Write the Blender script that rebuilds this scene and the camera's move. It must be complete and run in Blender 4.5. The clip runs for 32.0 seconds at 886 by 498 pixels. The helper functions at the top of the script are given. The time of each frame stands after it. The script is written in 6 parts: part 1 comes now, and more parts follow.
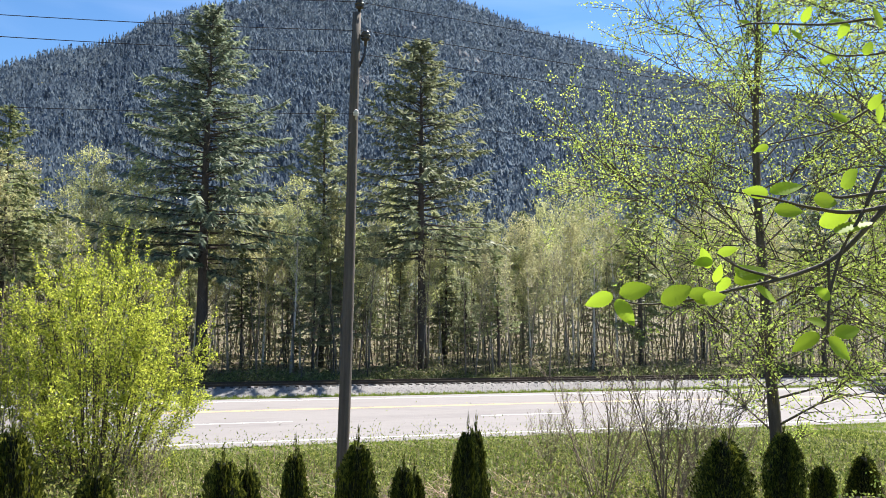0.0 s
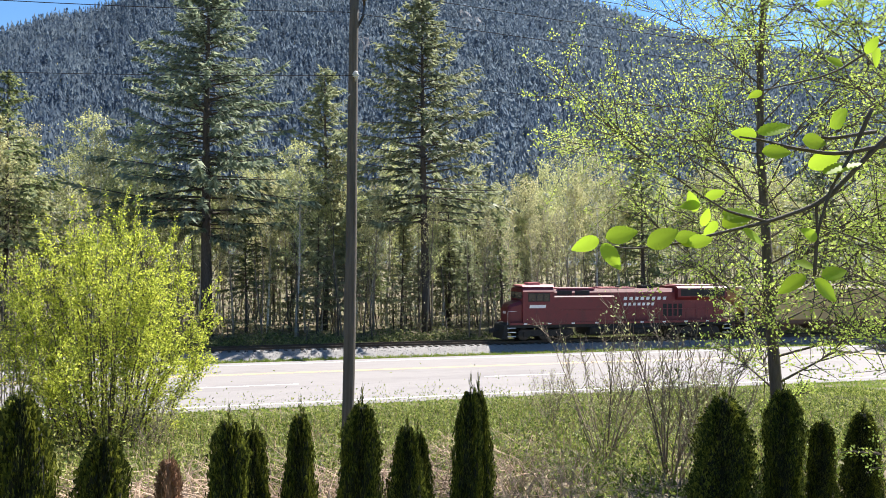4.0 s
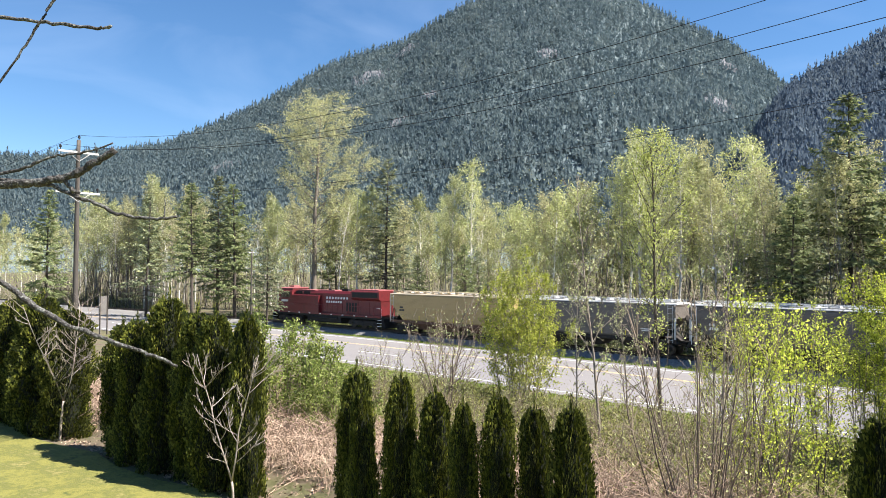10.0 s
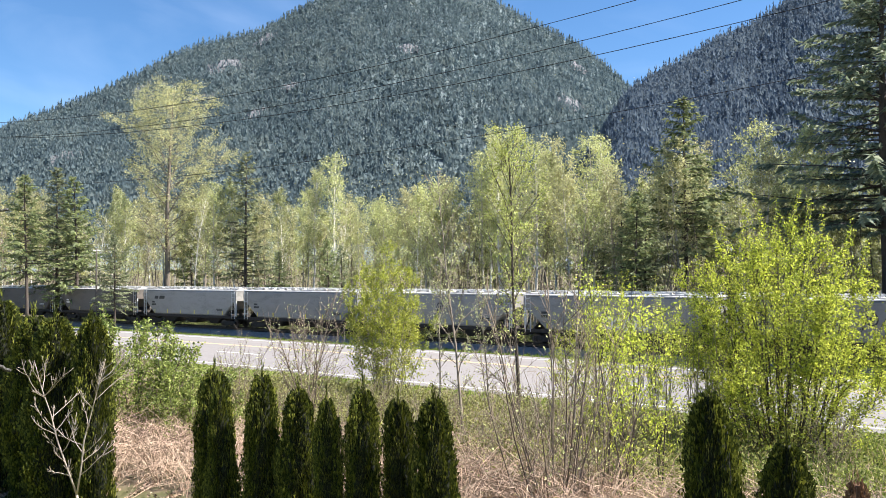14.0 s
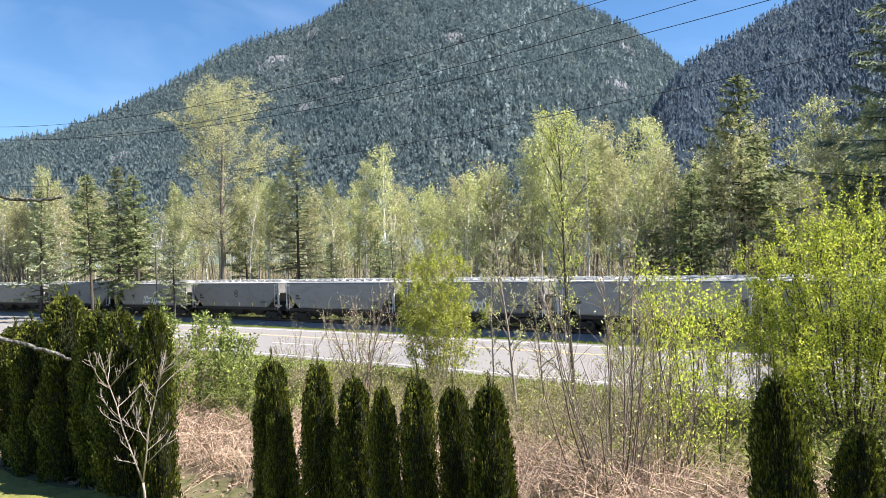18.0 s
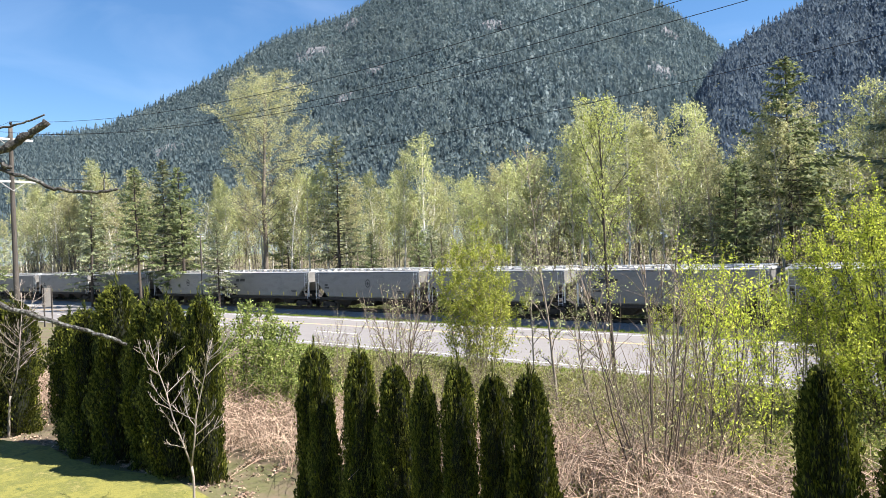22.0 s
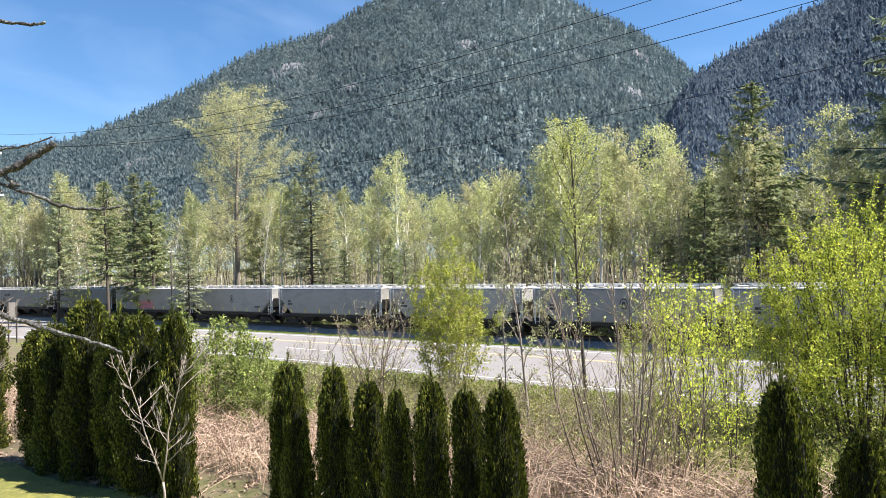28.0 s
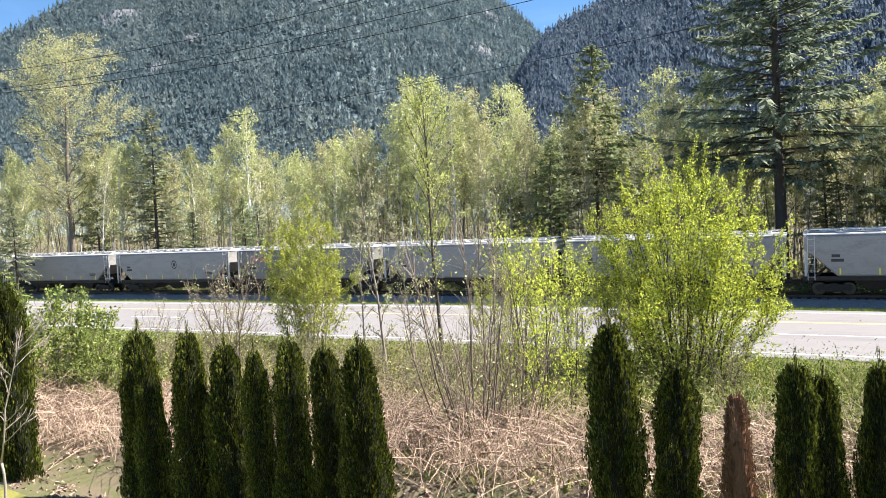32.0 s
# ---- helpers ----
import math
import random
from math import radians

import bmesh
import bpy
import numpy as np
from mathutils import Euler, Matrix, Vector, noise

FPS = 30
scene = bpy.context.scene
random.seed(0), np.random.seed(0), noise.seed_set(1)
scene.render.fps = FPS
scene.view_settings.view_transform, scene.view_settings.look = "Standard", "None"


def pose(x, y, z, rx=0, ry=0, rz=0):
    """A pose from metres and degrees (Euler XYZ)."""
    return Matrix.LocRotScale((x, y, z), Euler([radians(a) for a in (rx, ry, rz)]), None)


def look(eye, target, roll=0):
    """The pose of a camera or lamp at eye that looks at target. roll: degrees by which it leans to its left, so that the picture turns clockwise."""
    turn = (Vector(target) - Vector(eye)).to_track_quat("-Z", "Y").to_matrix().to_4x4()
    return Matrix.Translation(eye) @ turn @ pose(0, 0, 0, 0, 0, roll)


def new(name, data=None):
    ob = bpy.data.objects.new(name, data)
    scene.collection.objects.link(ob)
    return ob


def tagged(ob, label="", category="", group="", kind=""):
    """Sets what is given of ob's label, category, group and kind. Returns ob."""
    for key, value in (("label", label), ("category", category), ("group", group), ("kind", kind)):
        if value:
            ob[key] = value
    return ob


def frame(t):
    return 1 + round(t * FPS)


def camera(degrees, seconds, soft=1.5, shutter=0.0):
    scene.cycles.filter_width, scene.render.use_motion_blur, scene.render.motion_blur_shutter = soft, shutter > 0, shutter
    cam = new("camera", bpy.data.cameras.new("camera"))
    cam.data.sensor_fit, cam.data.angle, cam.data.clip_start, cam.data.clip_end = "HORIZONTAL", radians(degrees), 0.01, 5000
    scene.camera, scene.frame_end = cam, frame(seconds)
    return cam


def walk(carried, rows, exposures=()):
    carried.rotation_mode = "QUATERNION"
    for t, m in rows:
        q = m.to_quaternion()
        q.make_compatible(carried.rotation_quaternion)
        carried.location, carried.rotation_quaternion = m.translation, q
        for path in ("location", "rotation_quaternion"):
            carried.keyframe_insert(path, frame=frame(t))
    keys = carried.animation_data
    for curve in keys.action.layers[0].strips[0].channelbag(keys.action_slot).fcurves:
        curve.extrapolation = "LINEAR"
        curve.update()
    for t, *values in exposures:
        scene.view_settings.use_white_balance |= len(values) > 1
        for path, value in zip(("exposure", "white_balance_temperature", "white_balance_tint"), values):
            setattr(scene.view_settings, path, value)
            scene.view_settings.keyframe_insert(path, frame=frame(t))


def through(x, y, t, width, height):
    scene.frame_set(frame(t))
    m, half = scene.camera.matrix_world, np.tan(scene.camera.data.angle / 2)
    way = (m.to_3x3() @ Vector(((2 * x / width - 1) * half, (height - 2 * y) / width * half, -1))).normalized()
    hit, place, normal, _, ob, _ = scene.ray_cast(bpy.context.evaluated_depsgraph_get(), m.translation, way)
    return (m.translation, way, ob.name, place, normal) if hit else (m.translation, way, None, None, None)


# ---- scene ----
PATH = [  # seconds, eye, yaw to the left, pitch, lean
    (0.0, 0.023, 0.079, 0.017, -16.075, 3.876, 0.878),
    (0.5, 0.022, 0.068, 0.012, -16.457, 3.448, 1.182),
    (1.0, 0.022, 0.089, 0.002, -16.995, 3.104, 1.197),
    (1.5, 0.041, 0.102, -0.000, -17.442, 2.721, 1.201),
    (2.0, 0.074, 0.132, -0.010, -17.506, 2.244, 1.155),
    (2.5, 0.064, 0.124, -0.011, -17.300, 1.662, 1.062),
    (4.5, 0.049, 0.069, -0.004, -14.630, 0.851, -0.148),
    (5.0, 0.066, 0.068, 0.001, -12.342, 1.259, -0.556),
    (5.5, 0.061, 0.070, -0.000, -8.355, 1.825, -0.889),
    (6.0, 0.051, 0.065, 0.005, -1.884, 2.374, -1.116),
    (6.5, 0.026, 0.073, 0.009, 6.693, 2.798, -1.187),
    (7.0, 0.009, 0.051, 0.018, 16.994, 2.990, -1.386),
    (7.5, -0.039, 0.060, 0.031, 27.406, 2.810, -1.070),
    (8.0, -0.060, 0.077, 0.030, 35.000, 2.282, -0.569),
    (8.5, -0.083, 0.073, 0.032, 39.862, 1.638, -0.093),
    (9.0, -0.074, 0.062, 0.026, 42.898, 1.425, 0.242),
    (9.5, -0.058, 0.052, 0.028, 44.563, 1.595, 0.399),
    (10.0, -0.061, 0.043, 0.031, 45.074, 1.921, 0.494),
    (10.5, -0.052, 0.035, 0.029, 44.539, 2.223, 0.461),
    (11.0, -0.049, 0.036, 0.024, 42.909, 2.371, 0.373),
    (11.5, -0.037, 0.035, 0.020, 40.629, 2.310, 0.296),
    (12.0, -0.042, 0.041, 0.010, 38.202, 2.132, 0.249),
    (12.5, -0.028, 0.038, 0.019, 36.158, 1.887, 0.185),
    (13.0, -0.024, 0.035, 0.023, 34.750, 1.749, 0.084),
    (13.5, -0.020, 0.031, 0.025, 34.097, 1.677, -0.098),
    (14.0, -0.013, 0.020, 0.020, 34.199, 1.481, -0.473),
    (14.5, 0.001, 0.003, 0.012, 34.980, 1.127, -1.018),
    (15.0, 0.014, -0.001, -0.001, 36.398, 0.673, -1.637),
    (15.5, 0.020, -0.004, 0.007, 37.846, 0.336, -2.092),
    (17.5, -0.090, 0.099, -0.028, 38.141, 0.445, -1.600),
    (18.0, -0.099, 0.090, -0.011, 38.182, 0.672, -1.699),
    (18.5, -0.115, 0.094, -0.024, 38.431, 1.071, -1.888),
    (19.0, -0.122, 0.106, -0.040, 38.549, 1.535, -2.118),
    (19.5, -0.122, 0.116, -0.041, 38.549, 1.847, -2.333),
    (20.0, -0.129, 0.120, -0.035, 38.578, 1.899, -2.481),
    (20.5, -0.119, 0.117, -0.039, 38.947, 1.754, -2.647),
    (21.0, -0.111, 0.102, -0.030, 39.685, 1.297, -2.577),
    (21.5, -0.093, 0.076, -0.011, 40.653, 0.612, -2.348),
    (22.0, -0.069, 0.053, -0.016, 41.355, -0.092, -1.959),
    (22.5, -0.041, 0.011, -0.018, 41.806, -0.675, -1.582),
    (23.0, -0.038, -0.006, -0.007, 41.883, -1.054, -1.361),
    (23.5, -0.040, -0.004, -0.027, 41.899, -1.286, -1.299),
    (24.0, -0.037, -0.008, -0.040, 41.971, -1.549, -1.304),
    (24.5, -0.022, -0.032, -0.041, 42.303, -1.854, -1.371),
    (26.5, 0.042, -0.097, -0.016, 41.623, -0.350, -1.042),
    (27.0, 0.037, -0.091, -0.022, 40.921, 0.661, -1.142),
    (27.5, 0.043, -0.099, -0.016, 40.193, 1.301, -1.329),
    (28.0, 0.060, -0.126, -0.020, 39.178, 1.231, -1.476),
    (28.5, 0.060, -0.169, 0.005, 37.658, 0.599, -1.610),
    (29.0, 0.062, -0.239, -0.012, 35.516, -0.001, -1.562),
    (29.5, 0.104, -0.273, -0.006, 33.468, -0.459, -1.626),
    (30.0, 0.125, -0.270, 0.013, 32.083, -0.721, -1.691),
    (30.5, 0.154, -0.264, 0.024, 31.596, -0.883, -2.014),
    (31.0, 0.188, -0.280, 0.024, 31.637, -1.130, -2.310),
    (31.5, 0.222, -0.315, 0.025, 30.804, -1.688, -2.561),
    (32.0, 0.249, -0.338, 0.002, 27.893, -2.505, -2.701),
]


def aimed(x, y, z, yaw, pitch, lean):
    a, b = radians(yaw), radians(pitch)
    ahead = Vector((-math.sin(a) * math.cos(b), math.cos(a) * math.cos(b), math.sin(b)))
    return look((x, y, z), Vector((x, y, z)) + 10 * ahead, lean)


cam = camera(63.46, 32.0, soft=0.35)
EXPOSURES = [(0.0, 1.6), (2.5, 1.66), (5.0, 1.72), (6.0, 1.65), (7.0, 1.6), (8.0, 1.54), (9.0, 1.5), (11.0, 1.47), (13.0, 1.56), (15.0, 1.6), (18.0, 1.56), (20.0, 1.53), (22.0, 1.53), (24.0, 1.52), (27.0, 1.53), (29.0, 1.58), (31.0, 1.64), (32.0, 1.68)]
walk(cam, [(t, aimed(*r)) for t, *r in PATH], EXPOSURES)

# ---- light ----
SUN_AZ, SUN_EL = 60.0, 53.0
world = bpy.data.worlds.new("sky")
scene.world = world
world.use_nodes = True
wn, wl = world.node_tree.nodes, world.node_tree.links
wn.clear()
sky = wn.new("ShaderNodeTexSky")
sky.sky_type, sky.sun_disc = "NISHITA", False
sky.sun_elevation, sky.sun_rotation = radians(SUN_EL), radians(SUN_AZ)
sky.altitude, sky.air_density, sky.dust_density, sky.ozone_density = 300, 0.9, 0.15, 3.0
# thin high cloud, drawn out along one direction
tc = wn.new("ShaderNodeTexCoord")
mp = wn.new("ShaderNodeMapping")
mp.inputs["Scale"].default_value = (1.2, 2.2, 7.0)
mp.inputs["Rotation"].default_value = (0.3, 0.5, 0.2)
nz = wn.new("ShaderNodeTexNoise")
nz.inputs["Scale"].default_value, nz.inputs["Detail"].default_value, nz.inputs["Distortion"].default_value = 1.6, 9, 0.6
rp = wn.new("ShaderNodeMapRange")
rp.inputs["From Min"].default_value, rp.inputs["From Max"].default_value = 0.50, 0.80
rp.inputs["To Max"].default_value = 0.11
mx = wn.new("ShaderNodeMix")
mx.data_type = "RGBA"
mx.inputs["B"].default_value = (8.5, 9.6, 11.5, 1)
bg = wn.new("ShaderNodeBackground")
bg.inputs["Strength"].default_value = 0.066
wo = wn.new("ShaderNodeOutputWorld")
wl.new(tc.outputs["Generated"], mp.inputs["Vector"])
wl.new(mp.outputs["Vector"], nz.inputs["Vector"])
wl.new(nz.outputs["Fac"], rp.inputs["Value"])
wl.new(rp.outputs["Result"], mx.inputs["Factor"])
rich = wn.new("ShaderNodeHueSaturation")
rich.inputs["Saturation"].default_value = 1.18
wl.new(sky.outputs["Color"], rich.inputs["Color"])
wl.new(rich.outputs["Color"], mx.inputs["A"])
wl.new(mx.outputs["Result"], bg.inputs["Color"])
wl.new(bg.outputs["Background"], wo.inputs["Surface"])

sun = new("sun", bpy.data.lights.new("sun", "SUN"))
sun.data.energy, sun.data.angle, sun.data.color = 5.0, radians(0.5), (1.0, 0.945, 0.88)
sa, se = radians(SUN_AZ), radians(SUN_EL)
SUN_DIR = Vector((math.sin(sa) * math.cos(se), math.cos(sa) * math.cos(se), math.sin(se)))
sun.matrix_world = look(SUN_DIR * 60, (0, 0, 0))


# ---- materials ----
def shader(name):
    m = bpy.data.materials.new(name)
    m.use_nodes = True
    n, l = m.node_tree.nodes, m.node_tree.links
    n.clear()
    out = n.new("ShaderNodeOutputMaterial")
    return m, n, l, out


def ramp(n, fac_socket, l, stops):
    r = n.new("ShaderNodeValToRGB")
    e = r.color_ramp.elements
    while len(e) < len(stops):
        e.new(0.5)
    for el, (p, c) in zip(e, stops):
        el.position, el.color = p, (*c, 1)
    l.new(fac_socket, r.inputs["Fac"])
    return r.outputs["Color"]


def noise_tex(n, l, scale, detail=5.0, vec=None, stretch=None):
    t = n.new("ShaderNodeTexNoise")
    t.inputs["Scale"].default_value, t.inputs["Detail"].default_value = scale, detail
    if vec is None:
        vec = n.new("ShaderNodeTexCoord").outputs["Object"]
    if stretch:
        m = n.new("ShaderNodeMapping")
        m.inputs["Scale"].default_value = stretch
        l.new(vec, m.inputs["Vector"])
        vec = m.outputs["Vector"]
    l.new(vec, t.inputs["Vector"])
    return t.outputs["Fac"]


def solid(name, stops, scale=4.0, rough=0.7, metal=0.0, bump=0.15, bump_scale=40.0, stretch=None, fine=0.35, per_object=0.0, per_island=0.0, spec=0.4, world=False):
    """A surface with colour that varies at two scales, and fine relief. stops: colours from one end of the variation to the other."""
    m, n, l, out = shader(name)
    b = n.new("ShaderNodeBsdfPrincipled")
    vec = n.new("ShaderNodeNewGeometry").outputs["Position"] if world else None
    big = noise_tex(n, l, scale, 4, vec, stretch)
    small = noise_tex(n, l, scale * 9, 6, vec, stretch)
    mixv = n.new("ShaderNodeMath")
    mixv.operation = "MULTIPLY_ADD"
    mixv.inputs[1].default_value = fine
    l.new(small, mixv.inputs[0])
    mul = n.new("ShaderNodeMath")
    mul.operation = "MULTIPLY"
    mul.inputs[1].default_value = 1 - fine
    l.new(big, mul.inputs[0])
    l.new(mul.outputs[0], mixv.inputs[2])
    k = [0.5] if len(stops) == 1 else [0.32 + 0.36 * i / (len(stops) - 1) for i in range(len(stops))]
    col = ramp(n, mixv.outputs[0], l, list(zip(k, stops)))
    for amount, source in ((per_object, "ShaderNodeObjectInfo"), (per_island, "ShaderNodeNewGeometry")):
        if amount:
            rnd = n.new(source).outputs["Random" if source == "ShaderNodeObjectInfo" else "Random Per Island"]
            mr = n.new("ShaderNodeMapRange")
            mr.inputs["To Min"].default_value, mr.inputs["To Max"].default_value = 1 - amount, 1 + amount
            l.new(rnd, mr.inputs["Value"])
            hs = n.new("ShaderNodeHueSaturation")
            l.new(mr.outputs["Result"], hs.inputs["Value"])
            l.new(col, hs.inputs["Color"])
            col = hs.outputs["Color"]
    l.new(col, b.inputs["Base Color"])
    b.inputs["Roughness"].default_value, b.inputs["Metallic"].default_value = rough, metal
    b.inputs["Specular IOR Level"].default_value = spec
    if bump:
        bp = n.new("ShaderNodeBump")
        bp.inputs["Strength"].default_value, bp.inputs["Distance"].default_value = bump, 0.02
        l.new(noise_tex(n, l, bump_scale, 5, vec, stretch), bp.inputs["Height"])
        l.new(bp.outputs["Normal"], b.inputs["Normal"])
    l.new(b.outputs["BSDF"], out.inputs["Surface"])
    return m


def leafy(name, c0, c1, c2, through=0.45, gloss=0.35):
    """Thin leaves: each leaf its own tone between three colours, partly lit through from behind."""
    m, n, l, out = shader(name)
    rnd = n.new("ShaderNodeNewGeometry").outputs["Random Per Island"]
    col = ramp(n, rnd, l, [(0.0, c0), (0.5, c1), (1.0, c2)])
    obj = n.new("ShaderNodeObjectInfo").outputs["Random"]
    mr = n.new("ShaderNodeMapRange")
    mr.inputs["To Min"].default_value, mr.inputs["To Max"].default_value = 0.8, 1.2
    l.new(obj, mr.inputs["Value"])
    hs = n.new("ShaderNodeHueSaturation")
    l.new(mr.outputs["Result"], hs.inputs["Value"])
    l.new(col, hs.inputs["Color"])
    b = n.new("ShaderNodeBsdfPrincipled")
    b.inputs["Roughness"].default_value, b.inputs["Specular IOR Level"].default_value = 0.55, gloss
    t = n.new("ShaderNodeBsdfTranslucent")
    mix = n.new("ShaderNodeMixShader")
    mix.inputs["Fac"].default_value = through
    l.new(hs.outputs["Color"], b.inputs["Base Color"])
    l.new(hs.outputs["Color"], t.inputs["Color"])
    l.new(b.outputs["BSDF"], mix.inputs[1])
    l.new(t.outputs["BSDF"], mix.inputs[2])
    l.new(mix.outputs["Shader"], out.inputs["Surface"])
    return m


def hillside(name, dark, mid, light, through=0.45):
    """Far conifers: each tree its own tone, in stands that differ over some hundred metres."""
    m, n, l, out = shader(name)
    geo = n.new("ShaderNodeNewGeometry")
    stand = noise_tex(n, l, 0.011, 4, geo.outputs["Position"])
    mixed = n.new("ShaderNodeMath")
    mixed.operation = "MULTIPLY_ADD"
    mixed.inputs[1].default_value = 0.26
    l.new(geo.outputs["Random Per Island"], mixed.inputs[0])
    half = n.new("ShaderNodeMath")
    half.operation = "MULTIPLY"
    half.inputs[1].default_value = 0.78
    l.new(stand, half.inputs[0])
    l.new(half.outputs[0], mixed.inputs[2])
    col = ramp(n, mixed.outputs[0], l, [(0.2, dark), (0.52, mid), (0.85, light)])
    b = n.new("ShaderNodeBsdfDiffuse")
    t = n.new("ShaderNodeBsdfTranslucent")
    mix = n.new("ShaderNodeMixShader")
    mix.inputs["Fac"].default_value = through
    l.new(col, b.inputs["Color"])
    l.new(col, t.inputs["Color"])
    l.new(b.outputs["BSDF"], mix.inputs[1])
    l.new(t.outputs["BSDF"], mix.inputs[2])
    l.new(mix.outputs["Shader"], out.inputs["Surface"])
    return m


# ---- mesh tools ----
class Geo:
    """Gathers vertices and faces of one mesh."""

    def __init__(self):
        self.v, self.f, self.n = [], [], 0

    def add(self, verts, faces):
        self.v.append(np.asarray(verts, float).reshape(-1, 3))
        self.f.append(np.asarray(faces, int) + self.n)
        self.n += len(self.v[-1])
        return self

    def box(self, x0, x1, y0, y1, z0, z1):
        v = [(x, y, z) for x in (x0, x1) for y in (y0, y1) for z in (z0, z1)]
        return self.add(v, [(0, 1, 3, 2), (4, 6, 7, 5), (0, 4, 5, 1), (2, 3, 7, 6), (0, 2, 6, 4), (1, 5, 7, 3)])

    def tube(self, pts, radii, sides=5, cap=True):
        pts = np.asarray(pts, float)
        r = np.broadcast_to(np.asarray(radii, float), (len(pts),))
        d = np.gradient(pts, axis=0)
        d /= np.linalg.norm(d, axis=1)[:, None] + 1e-9
        ref = np.where(np.abs(d[:, 2:]) > 0.9, [[1.0, 0, 0]], [[0, 0, 1.0]])
        a = np.cross(ref, d)
        a /= np.linalg.norm(a, axis=1)[:, None] + 1e-9
        b = np.cross(d, a)
        w = np.linspace(0, 2 * np.pi, sides, endpoint=False)
        v = pts[:, None] + r[:, None, None] * (np.cos(w)[None, :, None] * a[:, None] + np.sin(w)[None, :, None] * b[:, None])
        k, i = np.meshgrid(np.arange(len(pts) - 1), np.arange(sides), indexing="ij")
        j = (i + 1) % sides
        f = np.stack([k * sides + i, k * sides + j, (k + 1) * sides + j, (k + 1) * sides + i], -1).reshape(-1, 4)
        base = self.n
        self.add(v.reshape(-1, 3), f)
        if cap and sides > 3:
            self.f.append(np.array([list(range(sides))[::-1]]) + base)
            self.f.append(np.array([list(range(sides))]) + base + (len(pts) - 1) * sides)
        return self

    def prism(self, poly, y0, y1):
        """A closed outline in x and z, drawn out along y."""
        k = len(poly)
        v = [(x, y0, z) for x, z in poly] + [(x, y1, z) for x, z in poly]
        self.add(v, [(i, (i + 1) % k, k + (i + 1) % k, k + i) for i in range(k)])
        self.f.append(np.array([list(range(k))[::-1]]) + self.n - 2 * k)
        self.f.append(np.array([list(range(k, 2 * k))]) + self.n - 2 * k)
        return self

    def loft(self, rings):
        """Closed rings of equal count, joined one to the next, with end faces."""
        k, base = len(rings[0]), self.n
        self.add(np.concatenate([np.asarray(r, float) for r in rings]), [(a * k + i, a * k + (i + 1) % k, (a + 1) * k + (i + 1) % k, (a + 1) * k + i) for a in range(len(rings) - 1) for i in range(k)])
        self.f.append(np.array([list(range(k))[::-1]]) + base)
        self.f.append(np.array([list(range(k))]) + base + (len(rings) - 1) * k)
        return self

    def cards(self, c, d, nrm, length, width, fold=0.12):
        """Small leaves: a rhombus each from its foot c along d, folded a little along its middle."""
        c, d, nrm = (np.asarray(a, float) for a in (c, d, nrm))
        d = d / (np.linalg.norm(d, axis=1)[:, None] + 1e-9)
        s = np.cross(d, nrm)
        s /= np.linalg.norm(s, axis=1)[:, None] + 1e-9
        up = np.cross(s, d)
        L = np.broadcast_to(np.asarray(length, float), (len(c),))[:, None]
        W = np.broadcast_to(np.asarray(width, float), (len(c),))[:, None]
        v = np.stack([c, c + 0.45 * L * d + 0.5 * W * s + fold * W * up, c + L * d, c + 0.45 * L * d - 0.5 * W * s + fold * W * up], 1)
        i = np.arange(len(c))[:, None] * 4
        return self.add(v.reshape(-1, 3), i + np.arange(4)[None])

    def flakes(self, c, d, nrm, length, width):
        """Blades, needles and far leaves: one triangle each, broad at its foot c, its point along d."""
        c, d, nrm = (np.asarray(a, float) for a in (c, d, nrm))
        d = d / (np.linalg.norm(d, axis=1)[:, None] + 1e-9)
        s = np.cross(d, nrm)
        s /= np.linalg.norm(s, axis=1)[:, None] + 1e-9
        L = np.broadcast_to(np.asarray(length, float), (len(c),))[:, None]
        W = np.broadcast_to(np.asarray(width, float), (len(c),))[:, None]
        v = np.stack([c + 0.5 * W * s, c + L * d, c - 0.5 * W * s], 1)
        return self.add(v.reshape(-1, 3), np.arange(len(c))[:, None] * 3 + np.arange(3)[None])

    def mesh(self, name, material, smooth=False):
        me = bpy.data.meshes.new(name)
        v = np.concatenate(self.v)
        me.vertices.add(len(v))
        me.vertices.foreach_set("co", v.ravel())
        loops = np.concatenate([f.ravel() for f in self.f])
        counts = np.concatenate([np.full(len(f), f.shape[1]) for f in self.f])
        me.loops.add(len(loops))
        me.loops.foreach_set("vertex_index", loops)
        me.polygons.add(len(counts))
        me.polygons.foreach_set("loop_start", np.r_[0, np.cumsum(counts)[:-1]])
        me.polygons.foreach_set("use_smooth", np.full(len(counts), smooth))
        me.update(calc_edges=True)
        me.validate()
        me.materials.append(material)
        return me


def part(name, geo, material, parent=None, label="", smooth=False, at=None):
    """Links a Geo (or a ready mesh) as one mesh object, under parent if given."""
    me = geo if isinstance(geo, bpy.types.Mesh) else geo.mesh(name, material, smooth)
    ob = new(name, me)
    if parent:
        ob.parent = parent
    if at is not None:
        ob.matrix_basis = at
    if label:
        tagged(ob, label)
    return ob


def thing(name, label, category, m=None, group="", kind=""):
    ob = new(name)
    ob.empty_display_size = 0.3
    if m is not None:
        ob.matrix_basis = m
    return tagged(ob, label, category, group, kind)


def unit(a):
    return a / (np.linalg.norm(a, axis=-1, keepdims=True) + 1e-9)


# ---- lie of the land ----
BEND = -0.00045
TRACK_Y, RAIL_Z = 56.0, -6.55


